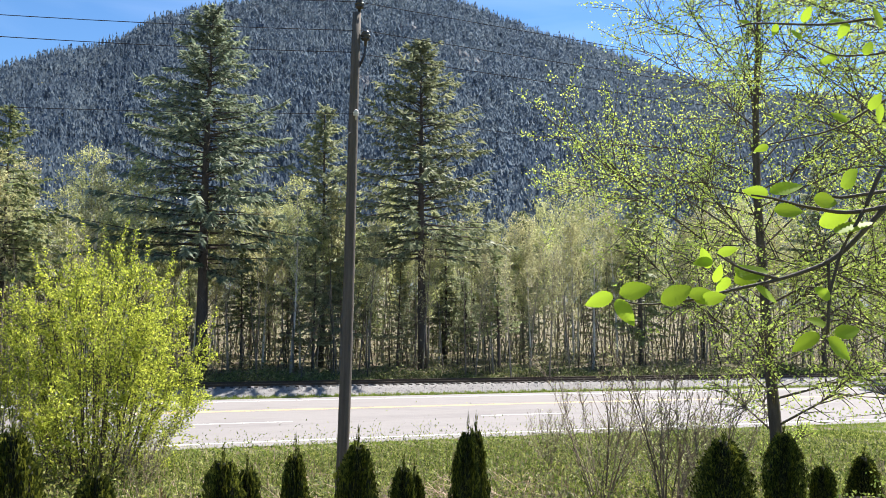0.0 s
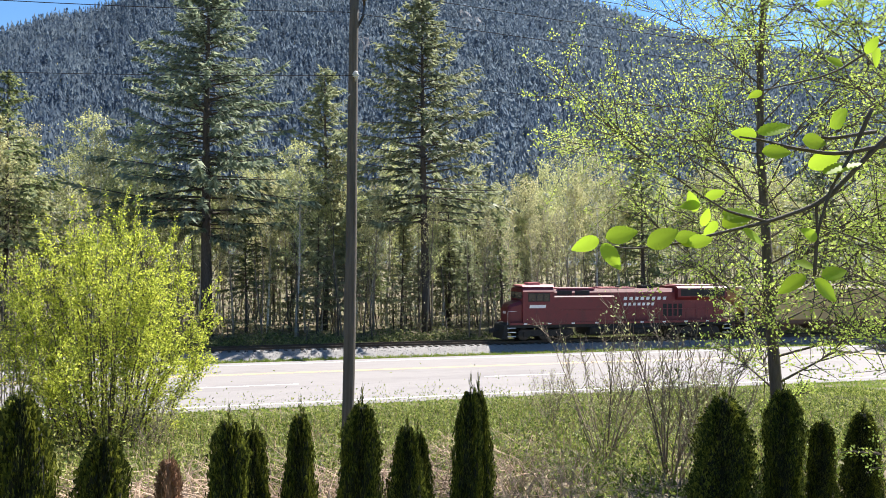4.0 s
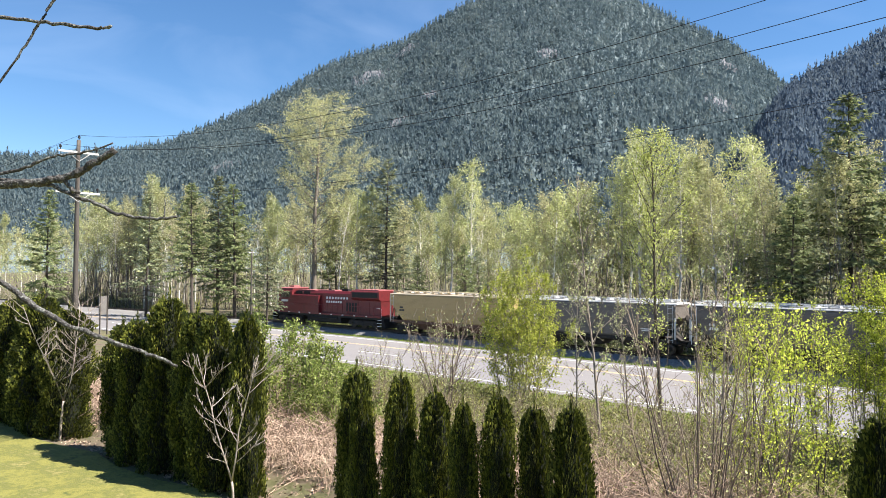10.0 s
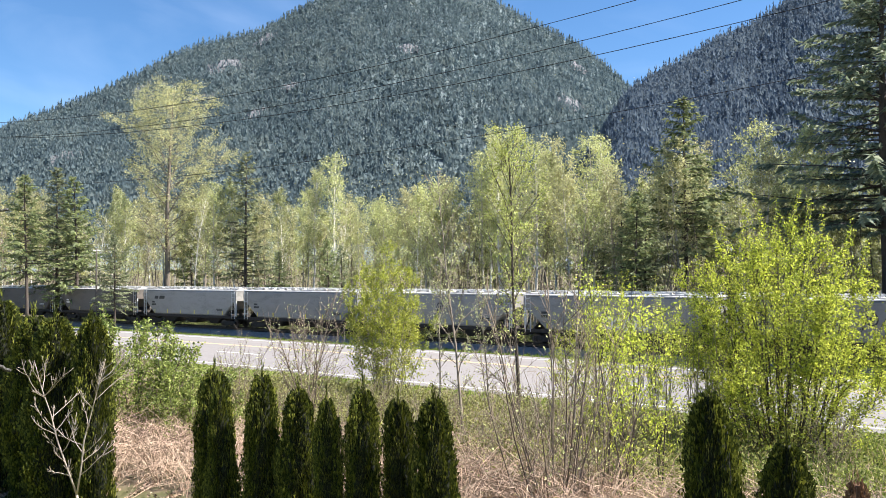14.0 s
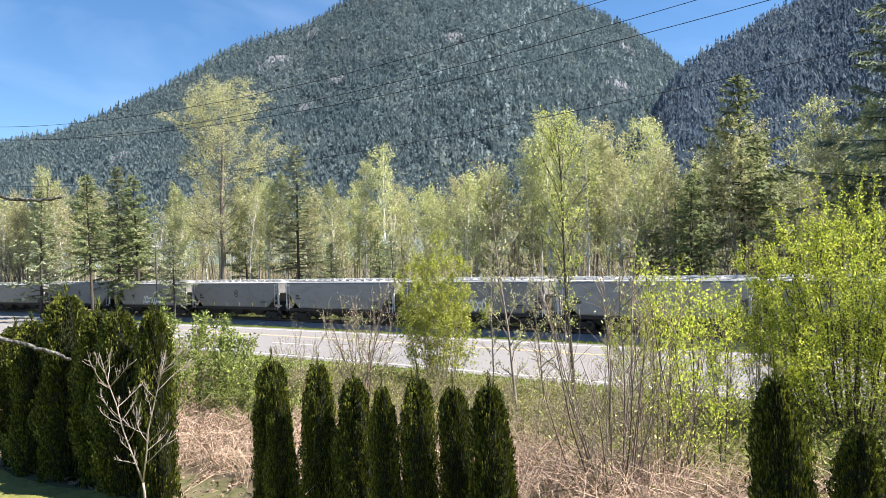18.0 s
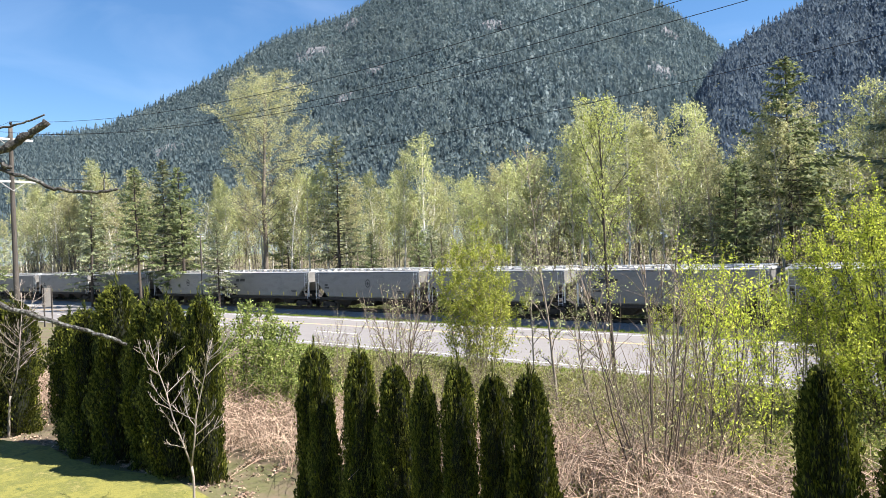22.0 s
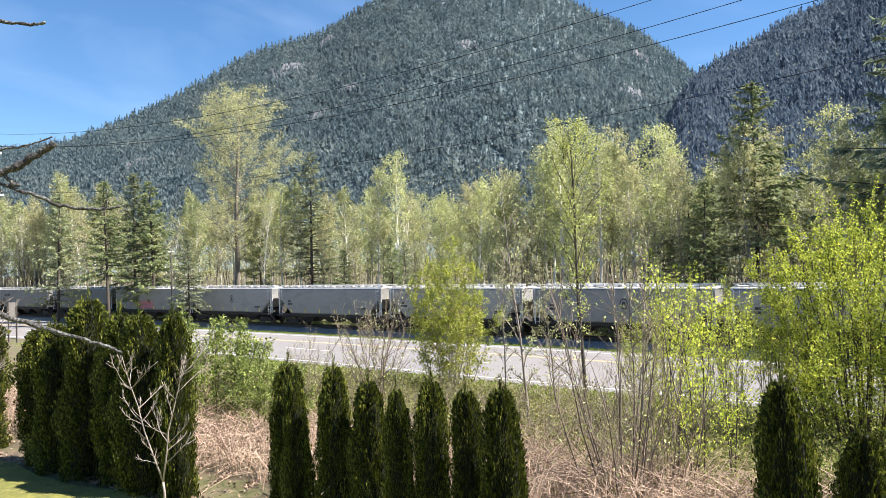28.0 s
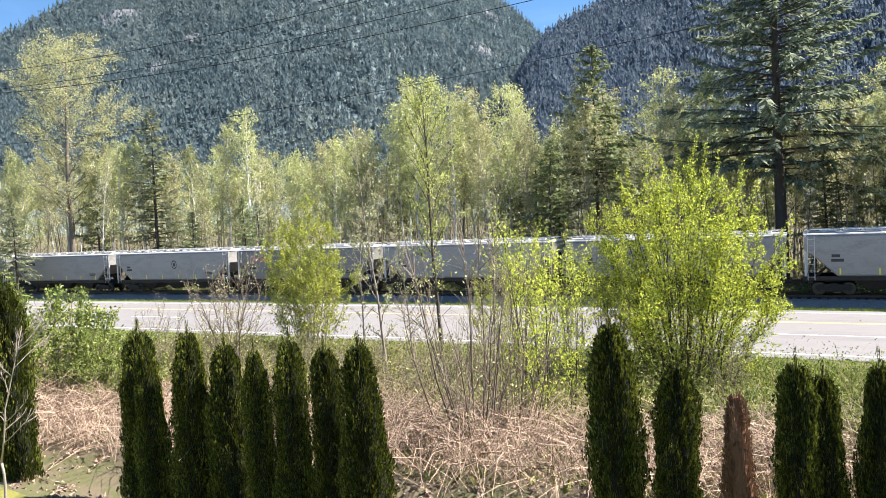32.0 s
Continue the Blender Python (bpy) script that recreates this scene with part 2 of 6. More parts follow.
def bend(x):
    """How far the road and the railway swing towards the house at x."""
    a = np.abs(x)
    return np.where(a < 120, BEND * a * a, BEND * 120 * 120 + 2 * BEND * 120 * (a - 120))


def smooth01(a):
    a = np.clip(a, 0, 1)
    return a * a * (3 - 2 * a)


def hedge_y(x):
    return 8.9 + 0.12 * np.clip(x, -40, 30)


def bumps(x, y, s=1.0):
    return s * (np.sin(x * 0.9 + 1.3 * np.sin(y * 0.7)) * np.cos(y * 1.1 + np.sin(x * 0.5)) + 0.5 * np.sin(2.3 * x + 1.7 * y) * np.cos(1.9 * y - 1.1 * x))


def land(x, y):
    """Height of the ground."""
    x, y = np.asarray(x, float), np.asarray(y, float)
    u, v = y - bend(x), y - hedge_y(x)
    s = np.clip(v, 0, None) / (np.clip(v, 0, None) + np.clip(34.2 - u, 0.001, None))
    yard = -4.35 - 0.45 * smooth01((x + 13) / 4)
    lawn_z = yard + (-4.0 - yard) * smooth01((v - 0.25) / 1.3)
    bank = lawn_z - 2.9 * np.clip(s, 0, 1) ** 0.8 - 0.22 * np.exp(-((u - 32.3) / 1.1) ** 2) + bumps(x, y, 0.05) * smooth01(v / 2) * smooth01((34 - u) / 3)
    road = -6.96 - 0.01 * (u - 35.4)
    strip = -7.22 - 0.08 * np.exp(-((u - 52.2) / 0.8) ** 2)
    wood = -7.15 + 0.25 * smooth01((u - 60) / 6) + bumps(x, y, 0.06) * smooth01((u - 60) / 4) + 0.012 * np.clip(u - 90, 0, 900)
    z = np.where(u < 34.2, bank, road)
    z = np.where(u > 50.9, road + (strip - road) * smooth01((u - 50.9) / 1.3), z)
    return np.where(u > 58.8, strip + (wood - strip) * smooth01((u - 58.8) / 1.5), z)


def land1(x, y):
    return float(land(np.array([x]), np.array([y]))[0])

# ---- surface materials ----
M_GROUND = solid("soil_and_litter", [(0.075, 0.055, 0.035), (0.13, 0.10, 0.065), (0.09, 0.09, 0.035), (0.15, 0.115, 0.08)], 0.5, 0.95, bump=0.5, bump_scale=9, world=True)
M_LAWN = solid("mown_grass", [(0.07, 0.085, 0.02), (0.20, 0.185, 0.042), (0.115, 0.12, 0.028), (0.245, 0.21, 0.068)], 1.3, 0.95, bump=0.7, bump_scale=45, world=True)
M_ASPHALT = solid("worn_asphalt", [(0.160, 0.150, 0.148), (0.204, 0.192, 0.188), (0.182, 0.172, 0.168)], 0.35, 0.92, bump=0.25, bump_scale=90, stretch=(0.25, 1.4, 1), world=True, spec=0.2)
M_WHITE = solid("worn_white_paint", [(0.62, 0.62, 0.60), (0.80, 0.80, 0.78)], 3, 0.6, bump=0.1, world=True)
M_YELLOW = solid("worn_yellow_paint", [(0.62, 0.42, 0.16), (0.74, 0.52, 0.22)], 3, 0.6, bump=0.1, world=True)
M_BALLAST = solid("ballast_stone", [(0.10, 0.094, 0.09), (0.22, 0.21, 0.20), (0.16, 0.152, 0.145)], 3.0, 0.95, bump=0.9, bump_scale=14, world=True, fine=0.6)
M_STONE = solid("ballast_pieces", [(0.12, 0.114, 0.108), (0.27, 0.258, 0.245)], 8, 0.95, per_island=0.5)
M_RAIL = solid("rail_steel", [(0.06, 0.045, 0.035), (0.10, 0.07, 0.05)], 5, 0.55, 0.5, bump=0.1)
M_SLEEPER = solid("creosoted_sleeper", [(0.035, 0.028, 0.022), (0.08, 0.065, 0.05)], 5, 0.9, stretch=(1, 0.2, 1), per_object=0.3)
M_VERGE = leafy("verge_grass", (0.11, 0.19, 0.03), (0.23, 0.32, 0.055), (0.36, 0.37, 0.11), 0.35, 0.2)
# The mountains' ground and tree colours hold a pale blue for aerial haze.
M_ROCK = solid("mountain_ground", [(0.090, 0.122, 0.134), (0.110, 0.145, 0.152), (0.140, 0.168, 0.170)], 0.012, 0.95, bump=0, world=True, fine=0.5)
M_HAZE_FLOOR = solid("shaded_forest_floor", [(0.110, 0.142, 0.180), (0.124, 0.158, 0.196), (0.140, 0.175, 0.208)], 0.012, 0.95, bump=0, world=True, fine=0.5)
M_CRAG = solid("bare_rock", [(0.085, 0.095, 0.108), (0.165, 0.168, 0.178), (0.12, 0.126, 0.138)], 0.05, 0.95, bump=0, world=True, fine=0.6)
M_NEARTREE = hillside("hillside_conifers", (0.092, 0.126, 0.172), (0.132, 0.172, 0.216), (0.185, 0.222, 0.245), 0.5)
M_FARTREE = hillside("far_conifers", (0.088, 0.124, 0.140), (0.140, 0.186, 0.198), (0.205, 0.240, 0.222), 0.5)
M_EDGE = leafy("edge_shrub_leaves", (0.05, 0.065, 0.025), (0.12, 0.14, 0.05), (0.24, 0.25, 0.10), 0.4, 0.2)
M_BARK_DARK = solid("dark_bark", [(0.05, 0.04, 0.032), (0.11, 0.09, 0.075)], 6, 0.95, bump=0.6, stretch=(3, 3, 0.5), per_object=0.25)
M_BARK_BIRCH = solid("pale_bark", [(0.30, 0.27, 0.23), (0.60, 0.57, 0.51), (0.74, 0.71, 0.65)], 2.2, 0.85, bump=0.2, stretch=(1, 1, 2), per_object=0.35)
M_BARK_GREY = solid("grey_brown_bark", [(0.17, 0.14, 0.11), (0.31, 0.265, 0.21)], 5, 0.9, bump=0.3, stretch=(3, 3, 0.6), per_object=0.3)
M_STEM = solid("woodland_stem_bark", [(0.05, 0.042, 0.035), (0.21, 0.18, 0.15)], 0.3, 0.9, bump=0, world=True, per_island=0.6)
M_TWIG = solid("bare_twigs", [(0.13, 0.10, 0.075), (0.245, 0.195, 0.145)], 3, 0.9, bump=0, per_island=0.4)
M_PALE_TWIG = solid("pale_twigs", [(0.25, 0.205, 0.17), (0.40, 0.34, 0.29)], 3, 0.85, bump=0.1, per_island=0.2)
M_NEEDLE = leafy("conifer_needles", (0.10, 0.135, 0.095), (0.18, 0.22, 0.145), (0.30, 0.33, 0.22), 0.45, 0.2)
M_NEEDLE2 = leafy("olive_needles", (0.16, 0.195, 0.11), (0.27, 0.30, 0.17), (0.40, 0.42, 0.25), 0.45, 0.2)
M_BIRCH = leafy("spring_birch_leaves", (0.265, 0.29, 0.115), (0.45, 0.47, 0.21), (0.61, 0.62, 0.325), 0.42, 0.25)
M_POPLAR = leafy("young_poplar_leaves", (0.38, 0.38, 0.17), (0.52, 0.52, 0.26), (0.66, 0.65, 0.36), 0.5, 0.25)
M_OLIVE = leafy("olive_spring_leaves", (0.27, 0.26, 0.12), (0.44, 0.43, 0.22), (0.58, 0.56, 0.32), 0.42, 0.25)
M_WILLOW = leafy("bright_willow_leaves", (0.17, 0.22, 0.035), (0.45, 0.51, 0.065), (0.78, 0.81, 0.14), 0.55, 0.3)
M_GREEN = leafy("fresh_green_leaves", (0.10, 0.14, 0.028), (0.23, 0.285, 0.062), (0.43, 0.485, 0.145), 0.42, 0.35)
M_UNDER = leafy("undergrowth_leaves", (0.10, 0.11, 0.05), (0.23, 0.23, 0.11), (0.40, 0.38, 0.21), 0.45, 0.2)
M_CEDAR = leafy("cedar_sprays", (0.016, 0.024, 0.005), (0.055, 0.068, 0.012), (0.22, 0.23, 0.036), 0.26, 0.2)
# Near-black core colour holds the shade deep inside the living cedars.
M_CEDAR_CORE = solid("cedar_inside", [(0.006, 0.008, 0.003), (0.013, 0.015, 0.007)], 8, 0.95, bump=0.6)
M_CEDAR_DEAD = leafy("dead_cedar_sprays", (0.14, 0.075, 0.045), (0.22, 0.12, 0.075), (0.30, 0.18, 0.11), 0.2, 0.2)
M_CANE = solid("dry_bramble_canes", [(0.155, 0.095, 0.066), (0.40, 0.295, 0.215), (0.27, 0.175, 0.12)], 2, 0.85, bump=0, per_island=0.5)
M_POLE = solid("weathered_pole_wood", [(0.055, 0.047, 0.04), (0.125, 0.108, 0.092)], 3, 0.9, bump=0.5, stretch=(6, 6, 0.25))
M_CROSSARM = solid("pale_crossarm", [(0.45, 0.44, 0.42), (0.58, 0.57, 0.55)], 4, 0.7, bump=0.1)
M_INSUL = solid("dark_porcelain", [(0.02, 0.018, 0.017), (0.045, 0.04, 0.038)], 5, 0.25, bump=0)
M_WIRE = solid("wire", [(0.015, 0.015, 0.017), (0.025, 0.025, 0.03)], 5, 0.9, bump=0, spec=0.05)


# ---- ground ----
def axis_steps(pairs):
    out = []
    for a, b, s in pairs:
        out += list(np.arange(a, b, s))
    return np.array(out + [pairs[-1][1]])


gx = axis_steps([(-3200, -800, 300), (-800, -250, 50), (-250, -100, 10), (-100, -30, 2), (-30, 30, 0.9), (30, 100, 3), (100, 250, 15), (250, 800, 60), (800, 3200, 300)])
gy = axis_steps([(-3000, -400, 400), (-400, -60, 40), (-60, -4, 4), (-4, 6, 1), (6, 24, 0.6), (24, 72, 0.7), (72, 130, 4), (130, 500, 25), (500, 3400, 290)])
X, Y = np.meshgrid(gx, gy, indexing="ij")
Z = np.minimum(land(X, Y), 8)
nx, ny = X.shape
I, J = np.meshgrid(np.arange(nx - 1), np.arange(ny - 1), indexing="ij")
GRID_F = np.stack([I * ny + J, (I + 1) * ny + J, (I + 1) * ny + J + 1, I * ny + J + 1], -1).reshape(-1, 4)
g = Geo().add(np.stack([X, Y, Z], -1), GRID_F)
tagged(part("ground", g, M_GROUND, smooth=True), "brown soil and leaf litter with patches of green", "ground", kind="structure")


def ribbon(u0, u1, x0, x1, z, step=3.0, cross=2):
    """A strip along the road between two distances from its bend line; z: height by distance."""
    xs = np.arange(x0, x1 + step, step)
    us = np.linspace(u0, u1, cross)
    xx, uu = np.meshgrid(xs, us, indexing="ij")
    zz = z(uu) if callable(z) else np.full_like(uu, z)
    v = np.stack([xx, uu + bend(xx), zz], -1)
    a, b = np.meshgrid(np.arange(len(xs) - 1), np.arange(cross - 1), indexing="ij")
    f = np.stack([a * cross + b, (a + 1) * cross + b, (a + 1) * cross + b + 1, a * cross + b + 1], -1).reshape(-1, 4)
    return Geo().add(v, f)


def road_z(u):
    return -6.90 - 0.01 * (np.asarray(u) - 35.4)


road = part("road", ribbon(34.3, 51.0, -420, 420, road_z, 4, 8), M_ASPHALT)
tagged(road, "sun-bleached grey asphalt highway with painted lines", "road", kind="structure")
for name, u, w, mat in (("white_edge_line", 35.4, 0.17, M_WHITE), ("white_edge_line", 49.8, 0.17, M_WHITE), ("yellow_centre_line", 45.35, 0.12, M_YELLOW), ("yellow_centre_line", 45.65, 0.12, M_YELLOW)):
    part(name, ribbon(u - w / 2, u + w / 2, -420, 420, lambda q: road_z(q) + 0.005, 4), mat, road)
dash = ribbon(-0.075, 0.075, 0, 5.2, 0.0, 2.6).mesh("lane_dash", M_WHITE)
for i in range(-12, 9):
    x = -1.9 + 16.2 * i
    slope = math.atan(2 * BEND * x)
    part("lane_dash", dash, None, road, at=pose(x, 41.0 + float(bend(np.array(x))), float(road_z(41.0)) + 0.006, rz=math.degrees(slope)))

lx = np.arange(-60, 30.1, 1.5)
ly = np.linspace(0, 1, 24)
LX, LT = np.meshgrid(lx, ly, indexing="ij")
LY = -30 + (hedge_y(LX) - 0.55 + 0.2 * np.sin(LX * 1.3) + 30) * LT ** 0.5
v = np.stack([LX, LY, land(LX, LY) + 0.045], -1)
a, b = np.meshgrid(np.arange(len(lx) - 1), np.arange(23), indexing="ij")
lawn = part("lawn", Geo().add(v, np.stack([a * 24 + b, (a + 1) * 24 + b, (a + 1) * 24 + b + 1, a * 24 + b + 1], -1).reshape(-1, 4)), M_LAWN, smooth=True)
tagged(lawn, "mown sunlit green lawn behind the cedar hedge", "lawn", kind="structure")

# ---- railway ----
def bed_z(u):
    return -6.78 - 0.47 * smooth01((np.abs(u - TRACK_Y) - 1.7) / 1.6)


bed = part("track_bed", ribbon(52.4, 59.6, -480, 420, bed_z, 4, 17), M_BALLAST, smooth=True)
tagged(bed, "grey crushed-stone railway ballast", "track bed", kind="structure")
RAIL = [(-0.07, 0), (0.07, 0), (0.07, 0.012), (0.012, 0.03), (0.012, 0.12), (0.036, 0.13), (0.036, 0.165), (-0.036, 0.165), (-0.036, 0.13), (-0.012, 0.12), (-0.012, 0.03), (-0.07, 0.012)]
for off in (-0.7525, 0.7525):
    rings = []
    for x in np.arange(-480, 421, 6.0):
        rings.append([(x, TRACK_Y + off + float(bend(x)) + a, RAIL_Z - 0.165 + b) for a, b in RAIL])
    part("rail", Geo().loft(rings), M_RAIL, bed, "rusty steel rail with a worn running edge")
tie = Geo().box(-0.115, 0.115, -1.3, 1.3, -0.16, 0).mesh("sleeper", M_SLEEPER)
for i in range(-112, 76):
    x = i * 0.58 + 0.05 * math.sin(i * 7.1)
    if not -62 < x < 44:
        continue
    part("sleeper", tie, None, bed, at=pose(x, TRACK_Y + float(bend(x)), RAIL_Z - 0.165, rz=math.degrees(2 * BEND * x) + 2 * math.sin(i * 3.3)))
rng = np.random.default_rng(5)
n = 9000
px = rng.uniform(-90, 50, n)
pu = TRACK_Y + rng.choice([-1, 1], n, p=[0.85, 0.15]) * rng.uniform(1.35, 3.4, n)
c = np.stack([px, pu + bend(px), bed_z(pu) + 0.005], -1)
r = rng.uniform(0.03, 0.065, n)[:, None]
OCT = np.array([(1, 0, 0), (0, 1, 0), (-1, 0, 0), (0, -1, 0), (0, 0, 1.0)])
v = c[:, None] + OCT[None] * r[:, None] * rng.uniform(0.6, 1.3, (n, 5, 1))
f = (np.arange(n)[:, None, None] * 5 + np.array([(0, 1, 4), (1, 2, 4), (2, 3, 4), (3, 0, 4)])[None]).reshape(-1, 3)
tagged(part("ballast_stones", Geo().add(v, f), M_STONE), "loose grey ballast stones beside the rails", "stones", kind="stuff")


# ---- mountains ----
def ridge(profile):
    a, e = np.array(profile, float).T
    return lambda az: np.interp(az, a, e)


def waves(a, b, seed):
    r = np.random.default_rng(seed)
    z = 0
    for k in range(1, 6):
        p = r.uniform(0, 6.28, 4)
        z = z + (np.sin(a * 1.7 * 1.8 ** k + p[0] + 1.3 * np.sin(b * 1.6 ** k + p[1])) * np.cos(b * 1.9 * 1.7 ** k + p[2])) / 1.6 ** k
    return z


def mountain(label, el, az0, az1, r0, r1, power, seed, trees, tall, craggy, tree_mat, slabs=(), floor_mat=None):
    """A mountain side seen from the valley: rises from r0 to its ridge at r1; el gives the ridge's height in degrees."""
    def height(az, r):
        t = (r - r0) / (r1 - r0)
        top = np.tan(np.radians(el(az))) * r1
        rise = np.where(t < 1, np.clip(t, 0, 1) ** power, 1 - 0.5 * np.clip(t - 1, 0, 2))
        rough = (waves(az / 14, r / r1 * 4, seed) * 0.045 + waves(az / 5, r / r1 * 1.5, seed + 5) * 0.02) * top * np.clip(t, 0, 1) * np.clip(1.12 - t, 0.10, 1)
        return -6 + (top + 6) * rise + rough

    az = np.linspace(az0, az1, 260)
    rr = np.concatenate([np.linspace(r0, r1, 60), r1 * np.linspace(1.03, 1.5, 8)])
    A, R = np.meshgrid(az, rr, indexing="ij")
    v = np.stack([R * np.sin(np.radians(A)), R * np.cos(np.radians(A)), height(A, R)], -1)
    a, b = np.meshgrid(np.arange(len(az) - 1), np.arange(len(rr) - 1), indexing="ij")
    k = len(rr)
    f = np.stack([a * k + b, (a + 1) * k + b, (a + 1) * k + b + 1, a * k + b + 1], -1).reshape(-1, 4)
    ob = part("backdrop_mountain", Geo().add(v, f), floor_mat or M_ROCK, smooth=True)
    tagged(ob, label, "mountain", kind="structure")
    r = np.random.default_rng(seed + 1)
    n = trees
    ta = r.uniform(max(az0, -86), min(az1, 56), n)
    tr = r0 + (r1 * 1.02 - r0) * r.uniform(0.02, 1, n) ** 0.85
    bare = waves(ta / 9 + 3, tr / r1 * 9, seed + 9) - 0.25 * np.clip((tr - r0) / (r1 - r0) - 0.3, 0, 1)
    far = np.linspace(r0, r1, 200)
    spots = []
    for sa, sel, wide, deep in slabs:
        up = np.degrees(np.arctan(height(np.full(200, sa), far) / far))
        spots.append((sa, float(np.interp(sel, up, far)), wide, deep))
    keep = (bare < craggy) & (height(ta, tr) > 0.03 * tr)
    for sa, sr, wide, deep in spots:
        keep &= ((ta - sa) / wide) ** 2 + ((tr - sr) / deep) ** 2 > r.uniform(0.0, 0.5, n)
    ta, tr = ta[keep], tr[keep]
    n = len(ta)
    h = tall * (0.45 + 0.7 * r.uniform(0, 1, n) ** 1.4) * np.where(r.uniform(0, 1, n) < 0.10, 1.35, 1)
    w = h * r.uniform(0.15, 0.26, n)
    base = np.stack([tr * np.sin(np.radians(ta)), tr * np.cos(np.radians(ta)), height(ta, tr) - 0.2 * h], -1)
    # each tree: sprays that slope down from the stem, shorter to the top
    rot = r.uniform(0, 6.28, n)
    lean = r.normal(0, 0.03, (n, 2)) * h[:, None]
    vs = []
    for k, lo in enumerate((0.08, 0.16, 0.30, 0.40, 0.54, 0.64, 0.78, 0.84)):
        wide = w * (1.08 - lo) * r.uniform(0.7, 1.3, n)
        a0 = rot + 2.4 * k + r.normal(0, 0.3, n)
        foot = []
        for da in (-0.95, 0.95):
            q = base + np.stack([wide * np.cos(a0 + da), wide * np.sin(a0 + da), (lo + r.uniform(-0.05, 0.03, n)) * h], -1)
            q[:, :2] += lean * lo
            foot.append(q)
        tip = base + np.stack([-0.1 * wide * np.cos(a0), -0.1 * wide * np.sin(a0), min(1.0, lo + 0.20) * h], -1)
        tip[:, :2] += lean * (lo + 0.2)
        vs += foot + [tip]
    v = np.stack(vs, 1).reshape(-1, 3)
    f = np.arange(len(v)).reshape(-1, 3)
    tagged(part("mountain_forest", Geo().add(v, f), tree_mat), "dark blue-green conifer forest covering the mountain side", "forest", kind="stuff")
    # crags
    m = 500
    ca = r.uniform(az0, az1, m * 40)
    cr = r0 + (r1 - r0) * r.uniform(0.35, 1.0, m * 40)
    sel = (waves(ca / 9 + 3, cr / r1 * 9, seed + 9) - 0.25 * np.clip((cr - r0) / (r1 - r0) - 0.3, 0, 1)) > craggy
    ca, cr = ca[sel][:m], cr[sel][:m]
    for sa, sr, wide, deep in spots:
        k = int(110 * wide)
        ca, cr = np.append(ca, sa + r.normal(0, 0.5, k) * wide), np.append(cr, sr + r.normal(0, 0.45, k) * deep)
    m = len(ca)
    if m:
        s = tall * r.uniform(0.2, 0.55, m)
        base = np.stack([cr * np.sin(np.radians(ca)), cr * np.cos(np.radians(ca)), height(ca, cr)], -1)
        blob = np.array([(1, 0, -0.4), (0.3, 1, -0.4), (-0.9, 0.5, -0.4), (-0.7, -0.8, -0.4), (0.5, -0.9, -0.4), (0.3, 0.2, 0.6), (-0.3, -0.2, 0.7)])
        v = base[:, None] + blob[None] * s[:, None, None] * r.uniform(0.5, 1.4, (m, 7, 3))
        f = np.array([(0, 1, 5), (1, 2, 6), (1, 6, 5), (2, 3, 6), (3, 4, 6), (4, 0, 5), (4, 5, 6)])
        tagged(part("rock_outcrops", Geo().add(v, (np.arange(m)[:, None, None] * 7 + f[None]).reshape(-1, 3)), M_CRAG), "bare grey rock outcrops and cliffs among the trees", "rocks", kind="stuff")


FAR_RIDGE = ridge([(-120, 6), (-90, 6.8), (-75, 7.6), (-70.4, 8.4), (-66.6, 9.1), (-63.3, 10.7), (-59.7, 12.6), (-57, 14.2), (-54.6, 15.8), (-51.8, 16.9), (-48.8, 17.7), (-46.7, 18.9), (-44, 20.4), (-41, 21.6), (-37, 22.2), (-33.5, 21.9), (-30.4, 20.6), (-27.7, 19.1), (-25, 17.8), (-22.4, 16.2), (-20.2, 14.3), (-19.2, 13.2), (-16, 10), (-8, 7)])
NEAR_RIDGE = ridge([(-27, 3), (-23, 8), (-20.5, 12.0), (-19.4, 13.2), (-17.8, 14.1), (-16.4, 14.7), (-14, 15.9), (-10.6, 17.0), (-8.6, 18.0), (-6.7, 19.4), (-4.3, 20.5), (-1.5, 21.4), (3, 22.7), (8, 23.5), (13, 23.5), (17.4, 22.6), (21.1, 21.3), (23.9, 20.3), (27.9, 19.2), (31, 18.0), (33.5, 17.0), (38, 15.6), (42, 14.6), (50, 13.4), (60, 12), (90, 8), (130, 6)])
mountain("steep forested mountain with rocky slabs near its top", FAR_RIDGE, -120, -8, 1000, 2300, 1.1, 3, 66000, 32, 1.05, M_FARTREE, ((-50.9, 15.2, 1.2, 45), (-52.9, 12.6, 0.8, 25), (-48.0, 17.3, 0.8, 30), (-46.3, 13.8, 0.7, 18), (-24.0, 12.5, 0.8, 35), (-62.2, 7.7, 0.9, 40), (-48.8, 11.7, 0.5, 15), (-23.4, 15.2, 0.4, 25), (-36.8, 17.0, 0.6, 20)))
mountain("nearer forested mountain in shade with a rounded ridge", NEAR_RIDGE, -27, 130, 520, 1350, 1.05, 11, 66000, 22, 1.25, M_NEARTREE, ((18.0, 18.5, 0.7, 18), (24.8, 14.2, 0.4, 10), (9.7, 16.6, 0.8, 12), (12.8, 20.8, 0.5, 10)), M_HAZE_FLOOR)


# ---- trees ----
def limb_path(rng, base, direction, length, droop=0.0, wander=0.08, k=5):
    d = np.asarray(direction, float)
    pts = [np.asarray(base, float)]
    for i in range(k - 1):
        d = unit(d + rng.normal(0, wander, 3) + np.array([0, 0, droop]))
        pts.append(pts[-1] + d * length / (k - 1))
    return np.array(pts)


